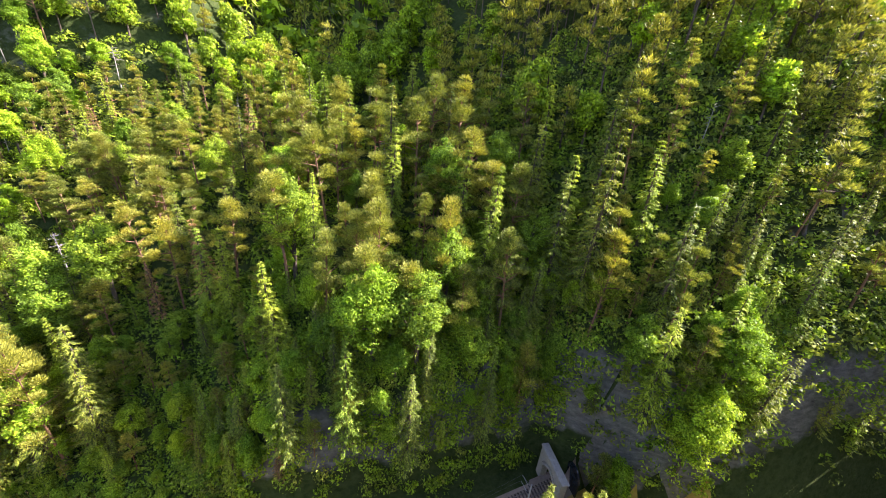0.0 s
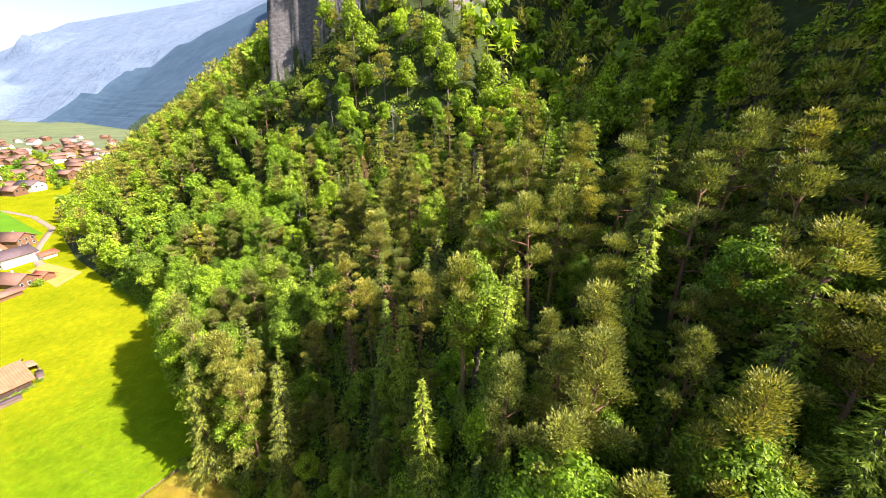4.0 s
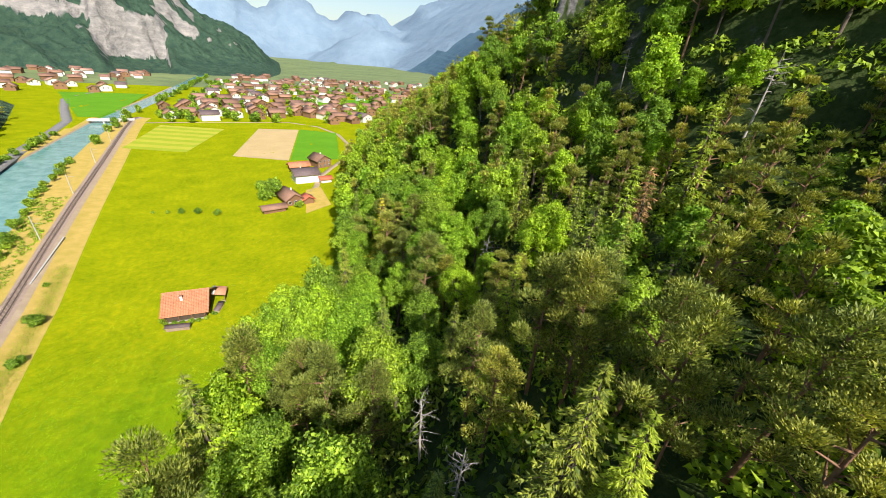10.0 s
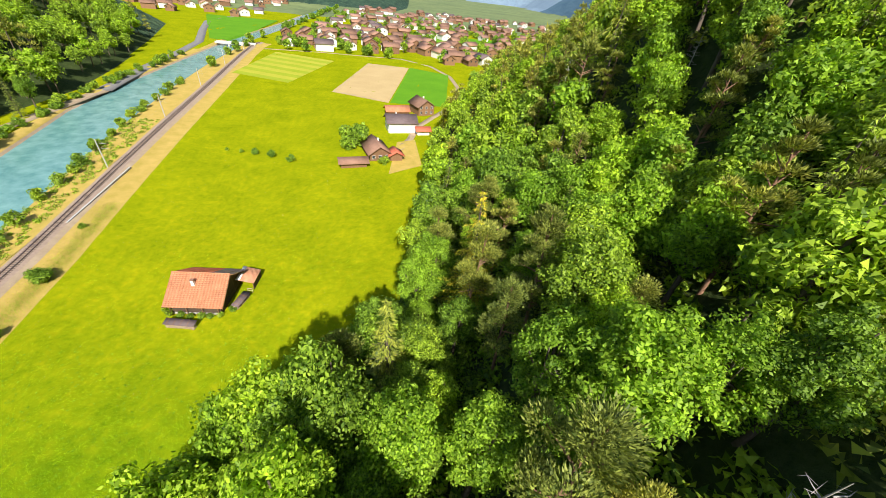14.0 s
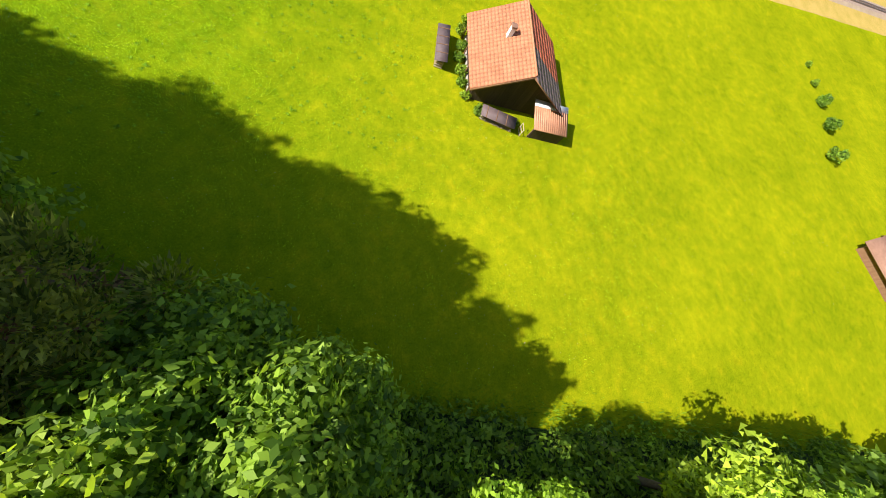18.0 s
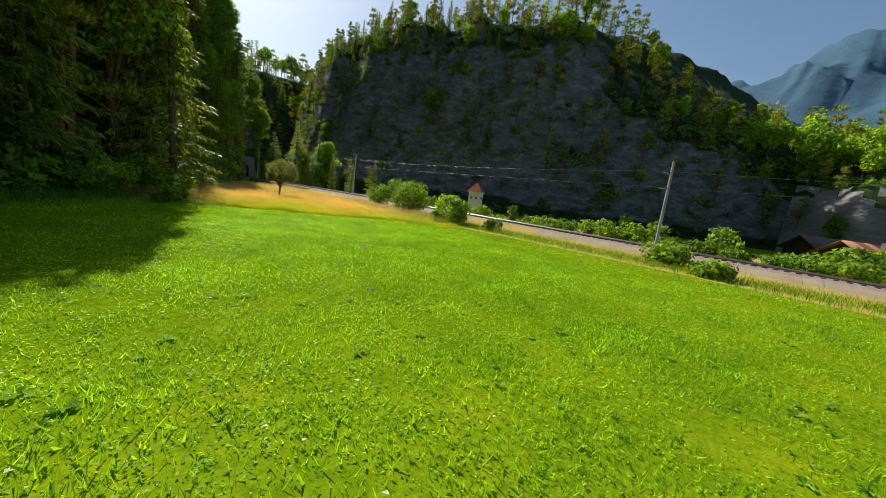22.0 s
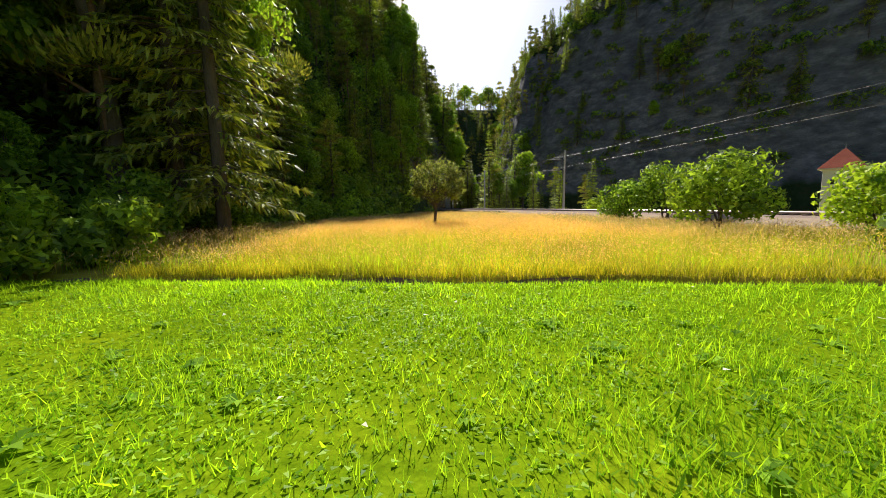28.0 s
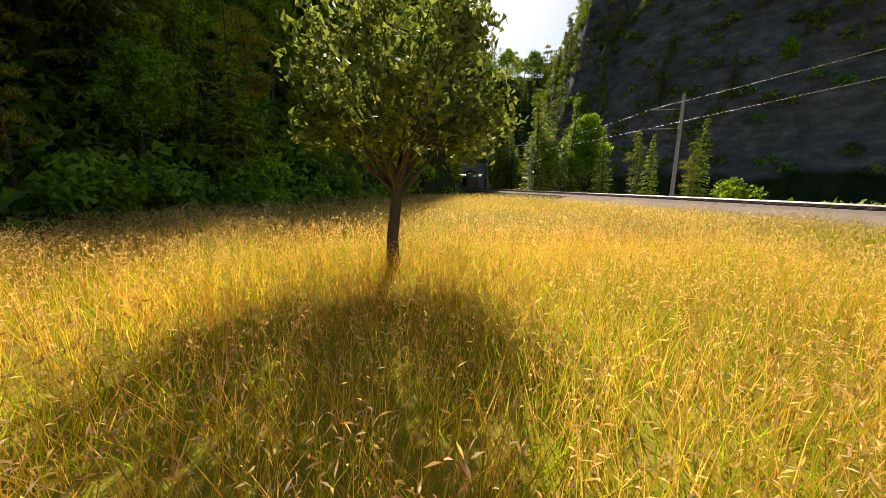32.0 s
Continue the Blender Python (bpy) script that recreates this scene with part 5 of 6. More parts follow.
def mast(y, side=-1, dx=2.6):
    ob = new("catenary_mast")
    x = float(RAIL(y)) + side * dx
    ob.location = (x, y, ground_at(x, y) - 0.2)
    tagged(ob, "grey railway catenary mast with cantilever arms and insulators", "mast", "railway masts")
    part("pole", tube_mesh([(0, 0, 0), (0, 0, 8.9)], [0.17, 0.11], CONCRETE, 10), ob)
    for z0, z1, ln in ((6.2, 6.05, dx - 0.1), (7.7, 7.55, dx - 0.1)):
        arm = part("cantilever_arm", tube_mesh([(0, 0, z0), (-side * ln, 0, z1)], [0.045, 0.035], CONCRETE), ob)
        part("insulator", tube_mesh([(-side * 0.3, 0, z0), (-side * 0.42, 0, z0), (-side * 0.54, 0, z0), (-side * 0.66, 0, z0)], [0.05, 0.11, 0.05, 0.10], PANE, 8), arm)
    part("stay", tube_mesh([(0, 0, 8.5), (-side * (dx - 0.3), 0, 7.57)], [0.02, 0.02], WIRE, 4), ob)
    return x, y


masts = [mast(y) for y in (-152, -128, -100, -40.2, 14, 62, 112, 165, 222, 285)]
wires = new("overhead_wires")
tagged(wires, "thin overhead railway wires sagging between the masts", "wires", "railway masts")
for z in (6.05, 7.55):
    for (x0, y0), (x1, y1) in zip(masts[:-1], masts[1:]):
        n = 8
        P = []
        for i in range(n + 1):
            t = i / n
            P.append((x0 + 2.5 + (x1 - x0) * t, y0 + (y1 - y0) * t, z + 0.5 - (0.55 if z > 7 else 0.1) * 4 * t * (1 - t)))
        part("wire", tube_mesh(P, [0.009] * (n + 1), WIRE, 4), wires)
cab = new("trackside_cabinet")
cab.location = (float(RAIL(-47)) - 2.4, -47.0, 0.5)
tagged(cab, "small dark trackside equipment box on a post", "cabinet")
part("body", box(0.5, 0.45, 0.75, PLANK, (0, 0, 0.2), 0, 0.03), cab)
part("post", box(0.14, 0.14, 0.3, CONCRETE, (0, 0, -0.1)), cab)

# --- tunnel mouth where the track enters the rock
portal = new("tunnel_portal")
portal.matrix_basis = pose(float(RAIL(-159)), -159.0, 0.4, 0, 0, -7)
tagged(portal, "dark stone tunnel portal where the railway enters the cliff", "tunnel portal", kind="structure")
arch = [(2.1 * math.cos(a), 2.9 + 2.1 * math.sin(a)) for a in np.linspace(math.pi, 0, 13)]
for sx in (-1, 1):
    part("jamb", box(1.5, 1.2, 5.0, STONE, (sx * 2.85, 0, -0.4)), portal)
part("headwall", prism([(-3.6, 6.4), (-3.6, 4.6), (-2.1, 4.6)] + [(x, max(z, 4.6)) for x, z in arch if z > 4.6] + [(2.1, 4.6), (3.6, 4.6), (3.6, 6.4)], -0.6, 0.6, STONE), portal)
part("coping", box(7.8, 1.4, 0.35, STONE, (0, 0, 6.4), 0, 0.05), portal)
for (x0, z0), (x1, z1) in zip(arch[:-1], arch[1:]):
    am = math.atan2((z0 + z1) / 2 - 2.9, (x0 + x1) / 2)
    part("voussoir", box(0.55, 0.3, 0.52, STONE, (2.3 * math.cos(am), 0.7, 2.9 + 2.3 * math.sin(am) - 0.26), 0, 0.03), portal)
# Near-black slab closes the opening; its colour replaces the darkness of a deep bore.
part("tunnel_bore", prism([(-2.1, -0.4), (2.1, -0.4), (2.1, 2.9)] + [(x, z) for x, z in arch[::-1]] + [(-2.1, 2.9)], -4.5, -4.2, PANE), portal, "dark slab standing in for the unlit tunnel depth")

# --- houses
def house(x, y, turn, lx, ly, wall_h, roof_h, roof, wall, label, over=0.9, detail=True, group="", cat="house"):
    """A saddle-roofed house: ridge along its own y."""
    ob = new("chalet" if cat == "house" else "shed")
    ob.matrix_basis = pose(x, y, ground_at(x, y) - 0.05, 0, 0, turn)
    tagged(ob, label, cat, group)
    part("wall", prism([(-lx / 2, 0), (lx / 2, 0), (lx / 2, wall_h), (0, wall_h + roof_h * (lx / 2) / (lx / 2 + over)), (-lx / 2, wall_h)], -ly / 2, ly / 2, wall), ob)
    zr, ze = wall_h + roof_h + 0.12, wall_h - roof_h * over / (lx / 2 + over) + 0.16
    for s in (-1, 1):
        e = s * (lx / 2 + over)
        part("roof_slope", plate([(0, -ly / 2 - over, zr), (0, ly / 2 + over, zr), (e, ly / 2 + over, ze), (e, -ly / 2 - over, ze)], 0.16, roof), ob)
    if detail:
        for s in (-1, 1):
            for k in range(max(2, int(lx / 2.4))):
                xx = -lx / 2 + lx * (k + 0.5) / max(2, int(lx / 2.4))
                for zz in ((1.0, 3.4) if wall_h > 4 else (1.0,)):
                    w = part("window", box(1.0, 0.10, 1.1, PANE, (xx, s * (ly / 2 + 0.02), zz)), ob)
                    part("window_frame", box(1.16, 0.06, 1.26, WHITEWASH, (xx, s * (ly / 2 + 0.01), zz - 0.08)), w)
        part("chimney", box(0.6, 0.6, 1.3, PLASTER, (lx * 0.18, ly * 0.15, wall_h + roof_h * 0.62), 0, 0.02), ob)
    return ob


house(37.5, 78.0, 12, 7.5, 12.5, 2.9, 2.6, ROOF_BROWN, PLANK_WARM, "timber farmhouse with a large red-brown tiled roof at the wood's edge")
house(29.0, 67.5, 98, 4.6, 9.0, 2.0, 1.2, ROOF_BROWN, PLANK_WARM, "low open shed with a red-brown roof beside the farmhouse", cat="shed", detail=False)
house(44.5, 74.5, 8, 4.6, 5.0, 2.2, 1.4, ROOF_RED, PLANK_WARM, "small garden shed with a red tiled roof", cat="shed", detail=False)
house(50.0, 108.0, 96, 9.0, 12.5, 4.6, 2.6, ROOF_DARK, WHITEWASH, "white two-storey house with a dark roof beside a lane")
house(59.5, 103.5, 96, 4.0, 5.5, 2.2, 1.2, ROOF_RED, PLASTER, "small garage with a red roof", cat="shed", detail=False)
house(64.0, 137.0, 20, 9.0, 10.5, 4.6, 3.0, ROOF_BROWN, PLANK_WARM, "brown timber chalet with a wide gable")
house(50.5, 132.0, 98, 6.0, 11.0, 2.6, 2.0, ROOF_TILE, PLANK_WARM, "long low barn with an orange tiled roof", detail=False)
house(-92.0, -27.0, 60, 6.5, 10.0, 2.2, 2.2, ROOF_TILE, PLANK, "dark timber house with a steep orange tiled roof below the cliff")
house(-99.0, -33.0, 60, 6.0, 9.0, 2.2, 2.4, ROOF_DARK, PLANK, "dark timber barn with a black gable below the cliff", detail=False)
house(-79.5, -16.5, 30, 4.4, 5.2, 2.3, 1.6, ROOF_BROWN, PLANK_WARM, "small timber hut with a red-brown roof near the river", cat="shed", detail=False)

# village: many chalets on the valley floor
rngv = np.random.default_rng(77)
VILLAGE = [(ROOF_BROWN, PLANK_WARM, "brown timber chalet with a tiled saddle roof"), (ROOF_BROWN, PLASTER, "pale plastered house with a brown tiled roof"), (ROOF_VILLAGE, PLASTER, "pale house with a faded red tiled roof"), (ROOF_DARK, PLASTER, "pale house with a dark grey roof")]
proto, placed = {}, []
tries = 0
while len(placed) < 265 and tries < 9000:
    tries += 1
    if rngv.random() < 0.22:
        y = rngv.uniform(278, 400)
        x = rngv.uniform(-42, 150)
    else:
        y = 330 + 620 * rngv.random() ** 1.4
        x = rngv.uniform(float(RAIL(y)) + 25, min(float(TOE_E(y)) - 25, 90 + y * 0.52))
    if rngv.random() < 0.12:
        y, x = rngv.uniform(520, 900), rngv.uniform(-270, -100)
    if any((x - a) ** 2 + (y - b) ** 2 < 15**2 for a, b in placed) or (14 < x < 106 and y < 296) or (x < 100 and 297 < y < 309) or (-34 < x < 14 and y < 292):
        continue
    placed.append((x, y))
    k = int(rngv.choice(4, p=[0.60, 0.14, 0.17, 0.09]))
    v = int(rngv.integers(0, 2))
    m = pose(x, y, ground_at(x, y) - 0.05, 0, 0, rngv.choice([0, 90]) + rngv.normal(15, 12))
    if (k, v) not in proto:
        roof, wall, label = VILLAGE[k]
        ob = house(x, y, 0, 9.5 + 2.5 * v, 11.5 + 3 * v, 4.8 + 1.2 * v, 3.0, roof, wall, label, 1.0, False, "village houses")
        for s in (-1, 1):
            for q in (-1, 1):
                part("window", box(1.3, 0.12, 1.4, PANE, (q * 2.4, s * ((11.5 + 3 * v) / 2 + 0.04), 3.3)), ob)
        ob.matrix_basis = m
        proto[(k, v)] = ob
    else:
        copy_thing(proto[(k, v)], m)

# lane, bridge, fields
def ribbon(name, pts, width, mat, label, z=0.03, cat="road"):
    P = np.array(pts, float)
    t = np.linspace(0, len(P) - 1, (len(P) - 1) * 8 + 1)
    X = np.stack([np.interp(t, np.arange(len(P)), P[:, i]) for i in range(2)], 1)
    d = np.gradient(X, axis=0)
    d /= np.linalg.norm(d, axis=1, keepdims=True)
    n = np.stack([-d[:, 1], d[:, 0]], 1) * width / 2
    A, B = X + n, X - n
    za, zb = np.maximum(height(A[:, 0], A[:, 1]), height(X[:, 0], X[:, 1])) + z, np.maximum(height(B[:, 0], B[:, 1]), height(X[:, 0], X[:, 1])) + z
    V = np.concatenate([np.c_[A, za], np.c_[B, zb], np.c_[A, za - 0.3], np.c_[B, zb - 0.3]])
    m = len(X)
    i = np.arange(m - 1)
    F = np.concatenate([np.stack([i, i + m, i + m + 1, i + 1], 1), np.stack([i, i + 1, i + 2 * m + 1, i + 2 * m], 1), np.stack([i + m, i + 3 * m, i + 3 * m + 1, i + m + 1], 1)])
    return tagged(new(name, mesh_np(name, V, F, [mat])), label, cat, kind="structure")


ribbon("road_lane", [(47, 84), (53, 96), (58, 112), (68, 128), (88, 158), (99, 200), (101, 237), (92, 275), (70, 300), (0, 303), (-44, 300)], 3.0, GRAVEL, "narrow pale farm lane")
ribbon("road_west", [(-86, 150), (-90, 210), (-91, 260), (-94, 310), (-112, 380), (-128, 450), (-120, 520)], 6.5, ASPHALT, "pale road along the far river bank")
ribbon("road_yard", [(-118, -4), (-104, -8), (-92, -4), (-86, 12), (-88, 45), (-90, 90), (-86, 150)], 5.0, GRAVEL, "pale gravel track past the quarry yard")


def field(name, corners, mat, label, stripes=None):
    c = np.array(corners, float)
    n = 24
    u = np.linspace(0, 1, n + 1)
    P = [(1 - a) * ((1 - b) * c[0] + b * c[1]) + a * ((1 - b) * c[3] + b * c[2]) for a in u for b in u]
    P = np.array(P)
    z = height(P[:, 0], P[:, 1]) + 0.06
    i = (np.arange(n)[:, None] * (n + 1) + np.arange(n)).ravel()
    idx = None
    mats = [mat]
    if stripes is not None:
        mats, idx = [mat, stripes], (np.tile(np.arange(n), n) // 2) % 2
    me = mesh_np(name, np.c_[P, z], np.stack([i, i + 1, i + n + 2, i + n + 1], 1), mats, idx)
    return tagged(new(name, me), label, "field", kind="structure")


STUBBLE = surface("mown_hay_field", (0.40, 0.29, 0.13), (0.56, 0.42, 0.22), 0.05, 1.0, 0.95, 0.3, 0.1)
STRIPE_A = surface("striped_field_light", (0.34, 0.36, 0.03), (0.44, 0.42, 0.05), 0.08, 1.0, 0.95, 0.3, 0.1)
STRIPE_B = surface("striped_field_green", (0.24, 0.32, 0.015), (0.34, 0.38, 0.03), 0.08, 1.0, 0.95, 0.3, 0.1)
LUSH = surface("lush_green_field", (0.07, 0.22, 0.008), (0.14, 0.32, 0.012), 0.06, 1.0, 0.95, 0.4, 0.1)
field("field_striped", [(-32, 289), (-44, 204), (-9, 186), (14, 267)], STRIPE_A, "mown hay field with pale stripes", STRIPE_B)
field("field_stubble", [(16.5, 171), (47.8, 153), (72, 260), (40, 268)], STUBBLE, "bare tan stubble field")
field("field_lush", [(48.6, 153), (80, 150), (101, 242), (73, 262)], LUSH, "deep green clover field")
field("field_garden", [(41, 60), (54, 68), (55, 95), (47, 92)], DRY_VERGE, "dry yellow garden grass by the farmhouse")
field("field_far", [(120, 420), (230, 420), (260, 520), (140, 520)], LUSH, "green field among the village houses")
field("field_west", [(-92, 330), (-74, 330), (-66, 520), (-150, 520)], LUSH, "green riverside field")
bridge = new("river_bridge")
bridge.location = (-66, 308, 0.2)
tagged(bridge, "low flat concrete road bridge across the river", "bridge")
part("deck", box(30, 5, 0.7, CONCRETE, (0, 0, 0.2), 0, 0.05), bridge)
for s in (-1, 1):
    part("parapet", box(30, 0.15, 0.9, CONCRETE, (0, s * 2.4, 0.9)), bridge)
    part("pier", box(1.2, 4.4, 3.2, CONCRETE, (s * 5, 0, -3.0)), bridge)
wall1 = new("retaining_wall")
wall1.location = (float(RAIL(46)) - 0.4, 46, 0)
tagged(wall1, "dark low retaining wall beside the track", "wall", kind="structure")
part("coping", box(0.4, 32, 0.9, CONCRETE, (2.9, 0, 0), 1.0, 0.03), wall1)

# --- single trees and bushes of the valley floor
def shrub(x, y, r, h, mat, label, seed, n=420, size=0.26, name="bush", cat="bush", group="bushes along the railway", stems=5):
    rng = np.random.default_rng(seed)
    ob = new(name)
    ob.location = (x, y, ground_at(x, y) - 0.08)
    tagged(ob, label, cat, group)
    lobes = 11
    c = rng.normal(0, 1, (lobes, 3))
    c /= np.linalg.norm(c, axis=1, keepdims=True)
    cen = np.stack([c[:, 0] * r * 0.6, c[:, 1] * r * 0.6, h * 0.52 + c[:, 2] * h * 0.3], 1)
    lr = r * rng.uniform(0.3, 0.55, lobes)
    n, size = int(n * 2.6), size * 0.8
    w = rng.integers(0, lobes, n)
    d = rng.normal(0, 1, (n, 3))
    d /= np.linalg.norm(d, axis=1, keepdims=True)
    at = cen[w] + d * (lr[w] * rng.uniform(0.6, 1.1, n))[:, None] * [1, 1, 0.9]
    at[:, 2] = np.maximum(at[:, 2], 0.05)
    part("crown", mesh_np("crown", *bits(at, d, size, rng, 0.1), [mat]), ob)
    st = []
    for i in range(stems):
        k = i % lobes
        st.append(tube([(rng.normal(0, 0.12), rng.normal(0, 0.12), -0.1), cen[k] * [0.4, 0.4, 0] + [0, 0, cen[k][2] * 0.55], cen[k]], [0.035 * h / 2, 0.022 * h / 2, 0.008], 5))
    part("stem", mesh_np("stem", *join(st), [BARK], smooth=True), ob)
    return ob


apple_rng = np.random.default_rng(5)
AX, AY = -11.0, -76.6
apple = new("apple_tree")
apple.location = (AX, AY, ground_at(AX, AY) - 0.05)
tagged(apple, "small round-crowned orchard tree with sparse dull leaves in the tall hay", "tree")
lobes = 60
c = apple_rng.normal(0, 1, (lobes, 3))
c /= np.linalg.norm(c, axis=1, keepdims=True)
c *= apple_rng.uniform(0.45, 1.0, (lobes, 1)) ** 0.6
cen = np.stack([c[:, 0] * 2.05 - 0.2, c[:, 1] * 1.95, 3.55 + c[:, 2] * 1.5], 1)
w = apple_rng.integers(0, lobes, 8500)
d = apple_rng.normal(0, 1, (8500, 3))
d /= np.linalg.norm(d, axis=1, keepdims=True)
at = cen[w] + d * apple_rng.uniform(0.1, 0.55, (8500, 1))
part("crown", mesh_np("crown", *bits(at, d, 0.085, apple_rng, 0.0, 1.8), [APPLE]), apple)
trunk_parts = [tube([(0, 0, -0.1), (0.02, 0.03, 0.7), (-0.06, 0, 1.5), (-0.1, 0, 2.3), (-0.12, 0, 3.6)], [0.14, 0.11, 0.10, 0.07, 0.02], 9)]
for k in range(lobes):
    z0 = apple_rng.uniform(1.35, 2.6)
    mid = (cen[k] + [0, 0, z0]) / 2 + [0, 0, 0.12]
    trunk_parts.append(tube([(-0.07, 0, z0), mid, cen[k], cen[k] + c[k] * 0.4], [0.045, 0.028, 0.013, 0.004], 5))
part("trunk", mesh_np("trunk", *join(trunk_parts), [BARK], smooth=True), apple)

BUSHES = [(-27.0, -78.6, 2.2, 3.8, "light green broad bush beside the track", 900), (-29.4, -76.5, 2.4, 4.4, "tall multi-stemmed bush beside the track", 1000), (-26.3, -68.5, 3.1, 4.3, "large spreading bush at the hay meadow's edge", 1500),
          (-29.5, -64.0, 2.0, 3.0, "leafy green bush beside the track", 700), (-26.2, -58.6, 2.0, 3.3, "dense dark bush where ditch and track meet", 900), (-24.6, -60.0, 1.1, 1.4, "low bush by the ditch", 350),
          (-26.8, -53.0, 1.2, 1.2, "low bush on the verge", 300), (-29.7, -36.5, 1.9, 1.6, "low dark bush on the verge", 450), (-27.6, -33.0, 1.4, 1.1, "low scrub on the verge", 300), (-29.3, -5.6, 1.7, 2.5, "round dark bush with a sharp shadow on the meadow edge", 800),
          (-30.3, 9.4, 2.1, 2.9, "round pale-flowering bush on the meadow edge", 1000), (-33.6, 29.0, 0.9, 1.0, "small bush on the verge", 200), (0.2, -62.6, 1.5, 2.2, "bright bush at the foot of the wood", 700), (1.2, -60.3, 1.1, 1.5, "small bush at the foot of the wood", 400),
          (-36.2, -98.0, 1.7, 2.6, "rounded bush with reddish twigs behind the mast", 600), (-41.0, -44.5, 2.1, 3.0, "leafy bush behind the track", 800), (-43.0, -60.0, 1.7, 2.0, "leafy bush behind the track", 500), (-45.5, -66.0, 1.0, 3.4, "slim young tree behind the track", 420),
          (-41.5, -53.0, 2.0, 1.9, "low hedge behind the track", 600), (-42.0, -57.0, 2.1, 1.8, "low hedge behind the track", 600), (-44.0, -72.0, 2.2, 2.4, "leafy bush by the tower", 600), (-41.0, -83.0, 2.0, 2.6, "leafy bush by the tower", 600)]
for i, (x, y, r, h, label, n) in enumerate(BUSHES):
    shrub(x, y, r, h, BUSH if i % 3 else BROAD, label, 200 + i, n, 0.22 if y < -50 else 0.3)
rngs = np.random.default_rng(31)
for y in np.cumsum(rngs.uniform(2.5, 12, 30)) - 42:
    x = float(RIV_E(y)) + rngs.uniform(0.4, 3.0)
    shrub(x, y + rngs.uniform(-3, 3), rngs.uniform(1.4, 2.6), rngs.uniform(1.6, 4.2), BUSH, "willow bush on the river bank", int(y) + 600, 260, 0.45, group="bushes on the river bank")
for y in np.cumsum(rngs.uniform(1.5, 9, 54)) - 62:
    x = float(RIV_W(y)) - rngs.uniform(2.0, 6.0)
    shrub(x, y + rngs.uniform(-3, 3), rngs.uniform(1.6, 3.2), rngs.uniform(2.0, 5.0), [BUSH, BROAD][int(y) % 2], "leafy bush on the far river bank", int(y) + 1200, 220, 0.55, group="bushes on the river bank")
for i, (x, y, h) in enumerate(((7.4, 69.8, 2.8), (0.8, 73.8, 2.6), (-5.3, 76.0, 2.2), (-10, 77.5, 1.2), (-15, 79, 1.0))):
    shrub(x, y, 0.6 * h, h, BROAD, "small orchard tree on the meadow", 300 + i, 300, 0.35, "orchard_tree", "tree", "orchard row")
big = shrub(29.5, 84.0, 6.2, 9.0, BROAD, "large round walnut tree beside the farmhouse", 320, 1500, 0.8, "walnut_tree", "tree", "garden trees")
shrub(41.5, 304.0, 6.0, 9.0, BROAD, "round tree standing alone in the fields", 321, 500, 1.2, "field_tree", "tree", "garden trees")
shrub(40.0, 69.0, 2.2, 2.6, BUSH, "round garden bush beside the shed", 322, 400, 0.4, "bush", "bush", "garden bushes")
for i in range(185):
    x, y = rngs.uniform(-35, 300), rngs.uniform(285, 720)
    if x < float(TOE_E(y)) - 10 and x > float(RAIL(y)) + 8:
        shrub(x, y, rngs.uniform(3, 5), rngs.uniform(6, 11), BROAD, "leafy village tree between the houses", 400 + i, 120, 1.7, "village_tree", "tree", "village trees", 2)
for i in range(46):
    y = rngs.uniform(180, 900)
    shrub(float(RIV_E(y)) + rngs.uniform(3, 6), y, rngs.uniform(2, 3.5), rngs.uniform(5, 9), BROAD, "riverside tree in a row along the bank", 520 + i, 110, 1.4, "riverside_tree", "tree", "riverside trees", 2)
# leafy growth along the barn's eave
for i, (u, v, r, h) in enumerate(((-4.6, -5.6, 1.0, 2.6), (-2.6, -5.7, 0.7, 1.0), (-0.8, -5.9, 0.7, 0.9), (1.0, -5.8, 0.8, 1.1), (2.7, -5.7, 0.7, 0.9), (4.3, -5.3, 0.7, 0.8), (6.0, -3.6, 0.8, 0.7), (6.4, 0.6, 0.6, 0.9))):
    p = barn.matrix_basis @ Vector((u, v, 0))
    shrub(p.x, p.y, r, h, BUSH, "leafy garden growth along the barn wall", 340 + i, 260, 0.2, "barn_bush", "bush", "growth along the barn")

# bushes at the foot of the wood
for i, y in enumerate(np.cumsum(rngs.uniform(1.6, 4.6, 16)) - 108):
    x = float(TOE_E(y)) - rngs.uniform(-0.4, 0.9)
    h = rngs.uniform(1.3, 3.4)
    shrub(x, float(y), h * 0.55, h, [BUSH, BROAD, BROAD_BRIGHT][i % 3], "leafy bush at the shaded foot of the wood", 800 + i, 700, 0.19, group="bushes at the foot of the wood")

# low hedge behind the track
for i, y in enumerate(np.cumsum(rngs.uniform(1.8, 4.4, 20)) - 56):
    h = rngs.uniform(1.5, 2.7)
    shrub(float(RAIL(y)) - rngs.uniform(3.6, 5.2), float(y), h * 0.75, h, [BUSH, BROAD, BUSH][i % 3], "leafy hedge bush behind the railway track", 860 + i, 420, 0.24, group="hedge behind the track")

# trees on the far river bank below the wooded hill
xs, ys, rng = scatter(-120, -64, -9, 125, 6.4, 91)
for x, y in zip(xs, ys):
    if x > float(RIV_W(y)) - 2.5 or x < float(TOE_W(y)) - 2 or abs(x + 88) < 3.2 or (y > 70 and rng.random() < 0.5):
        continue
    plant(["fine_broad", "fine_pine", "fine_spruce", "fine_spruce"][int(rng.integers(0, 4))], x, y, rng.uniform(0.42, 0.85), rng.uniform(0, 360), rng)
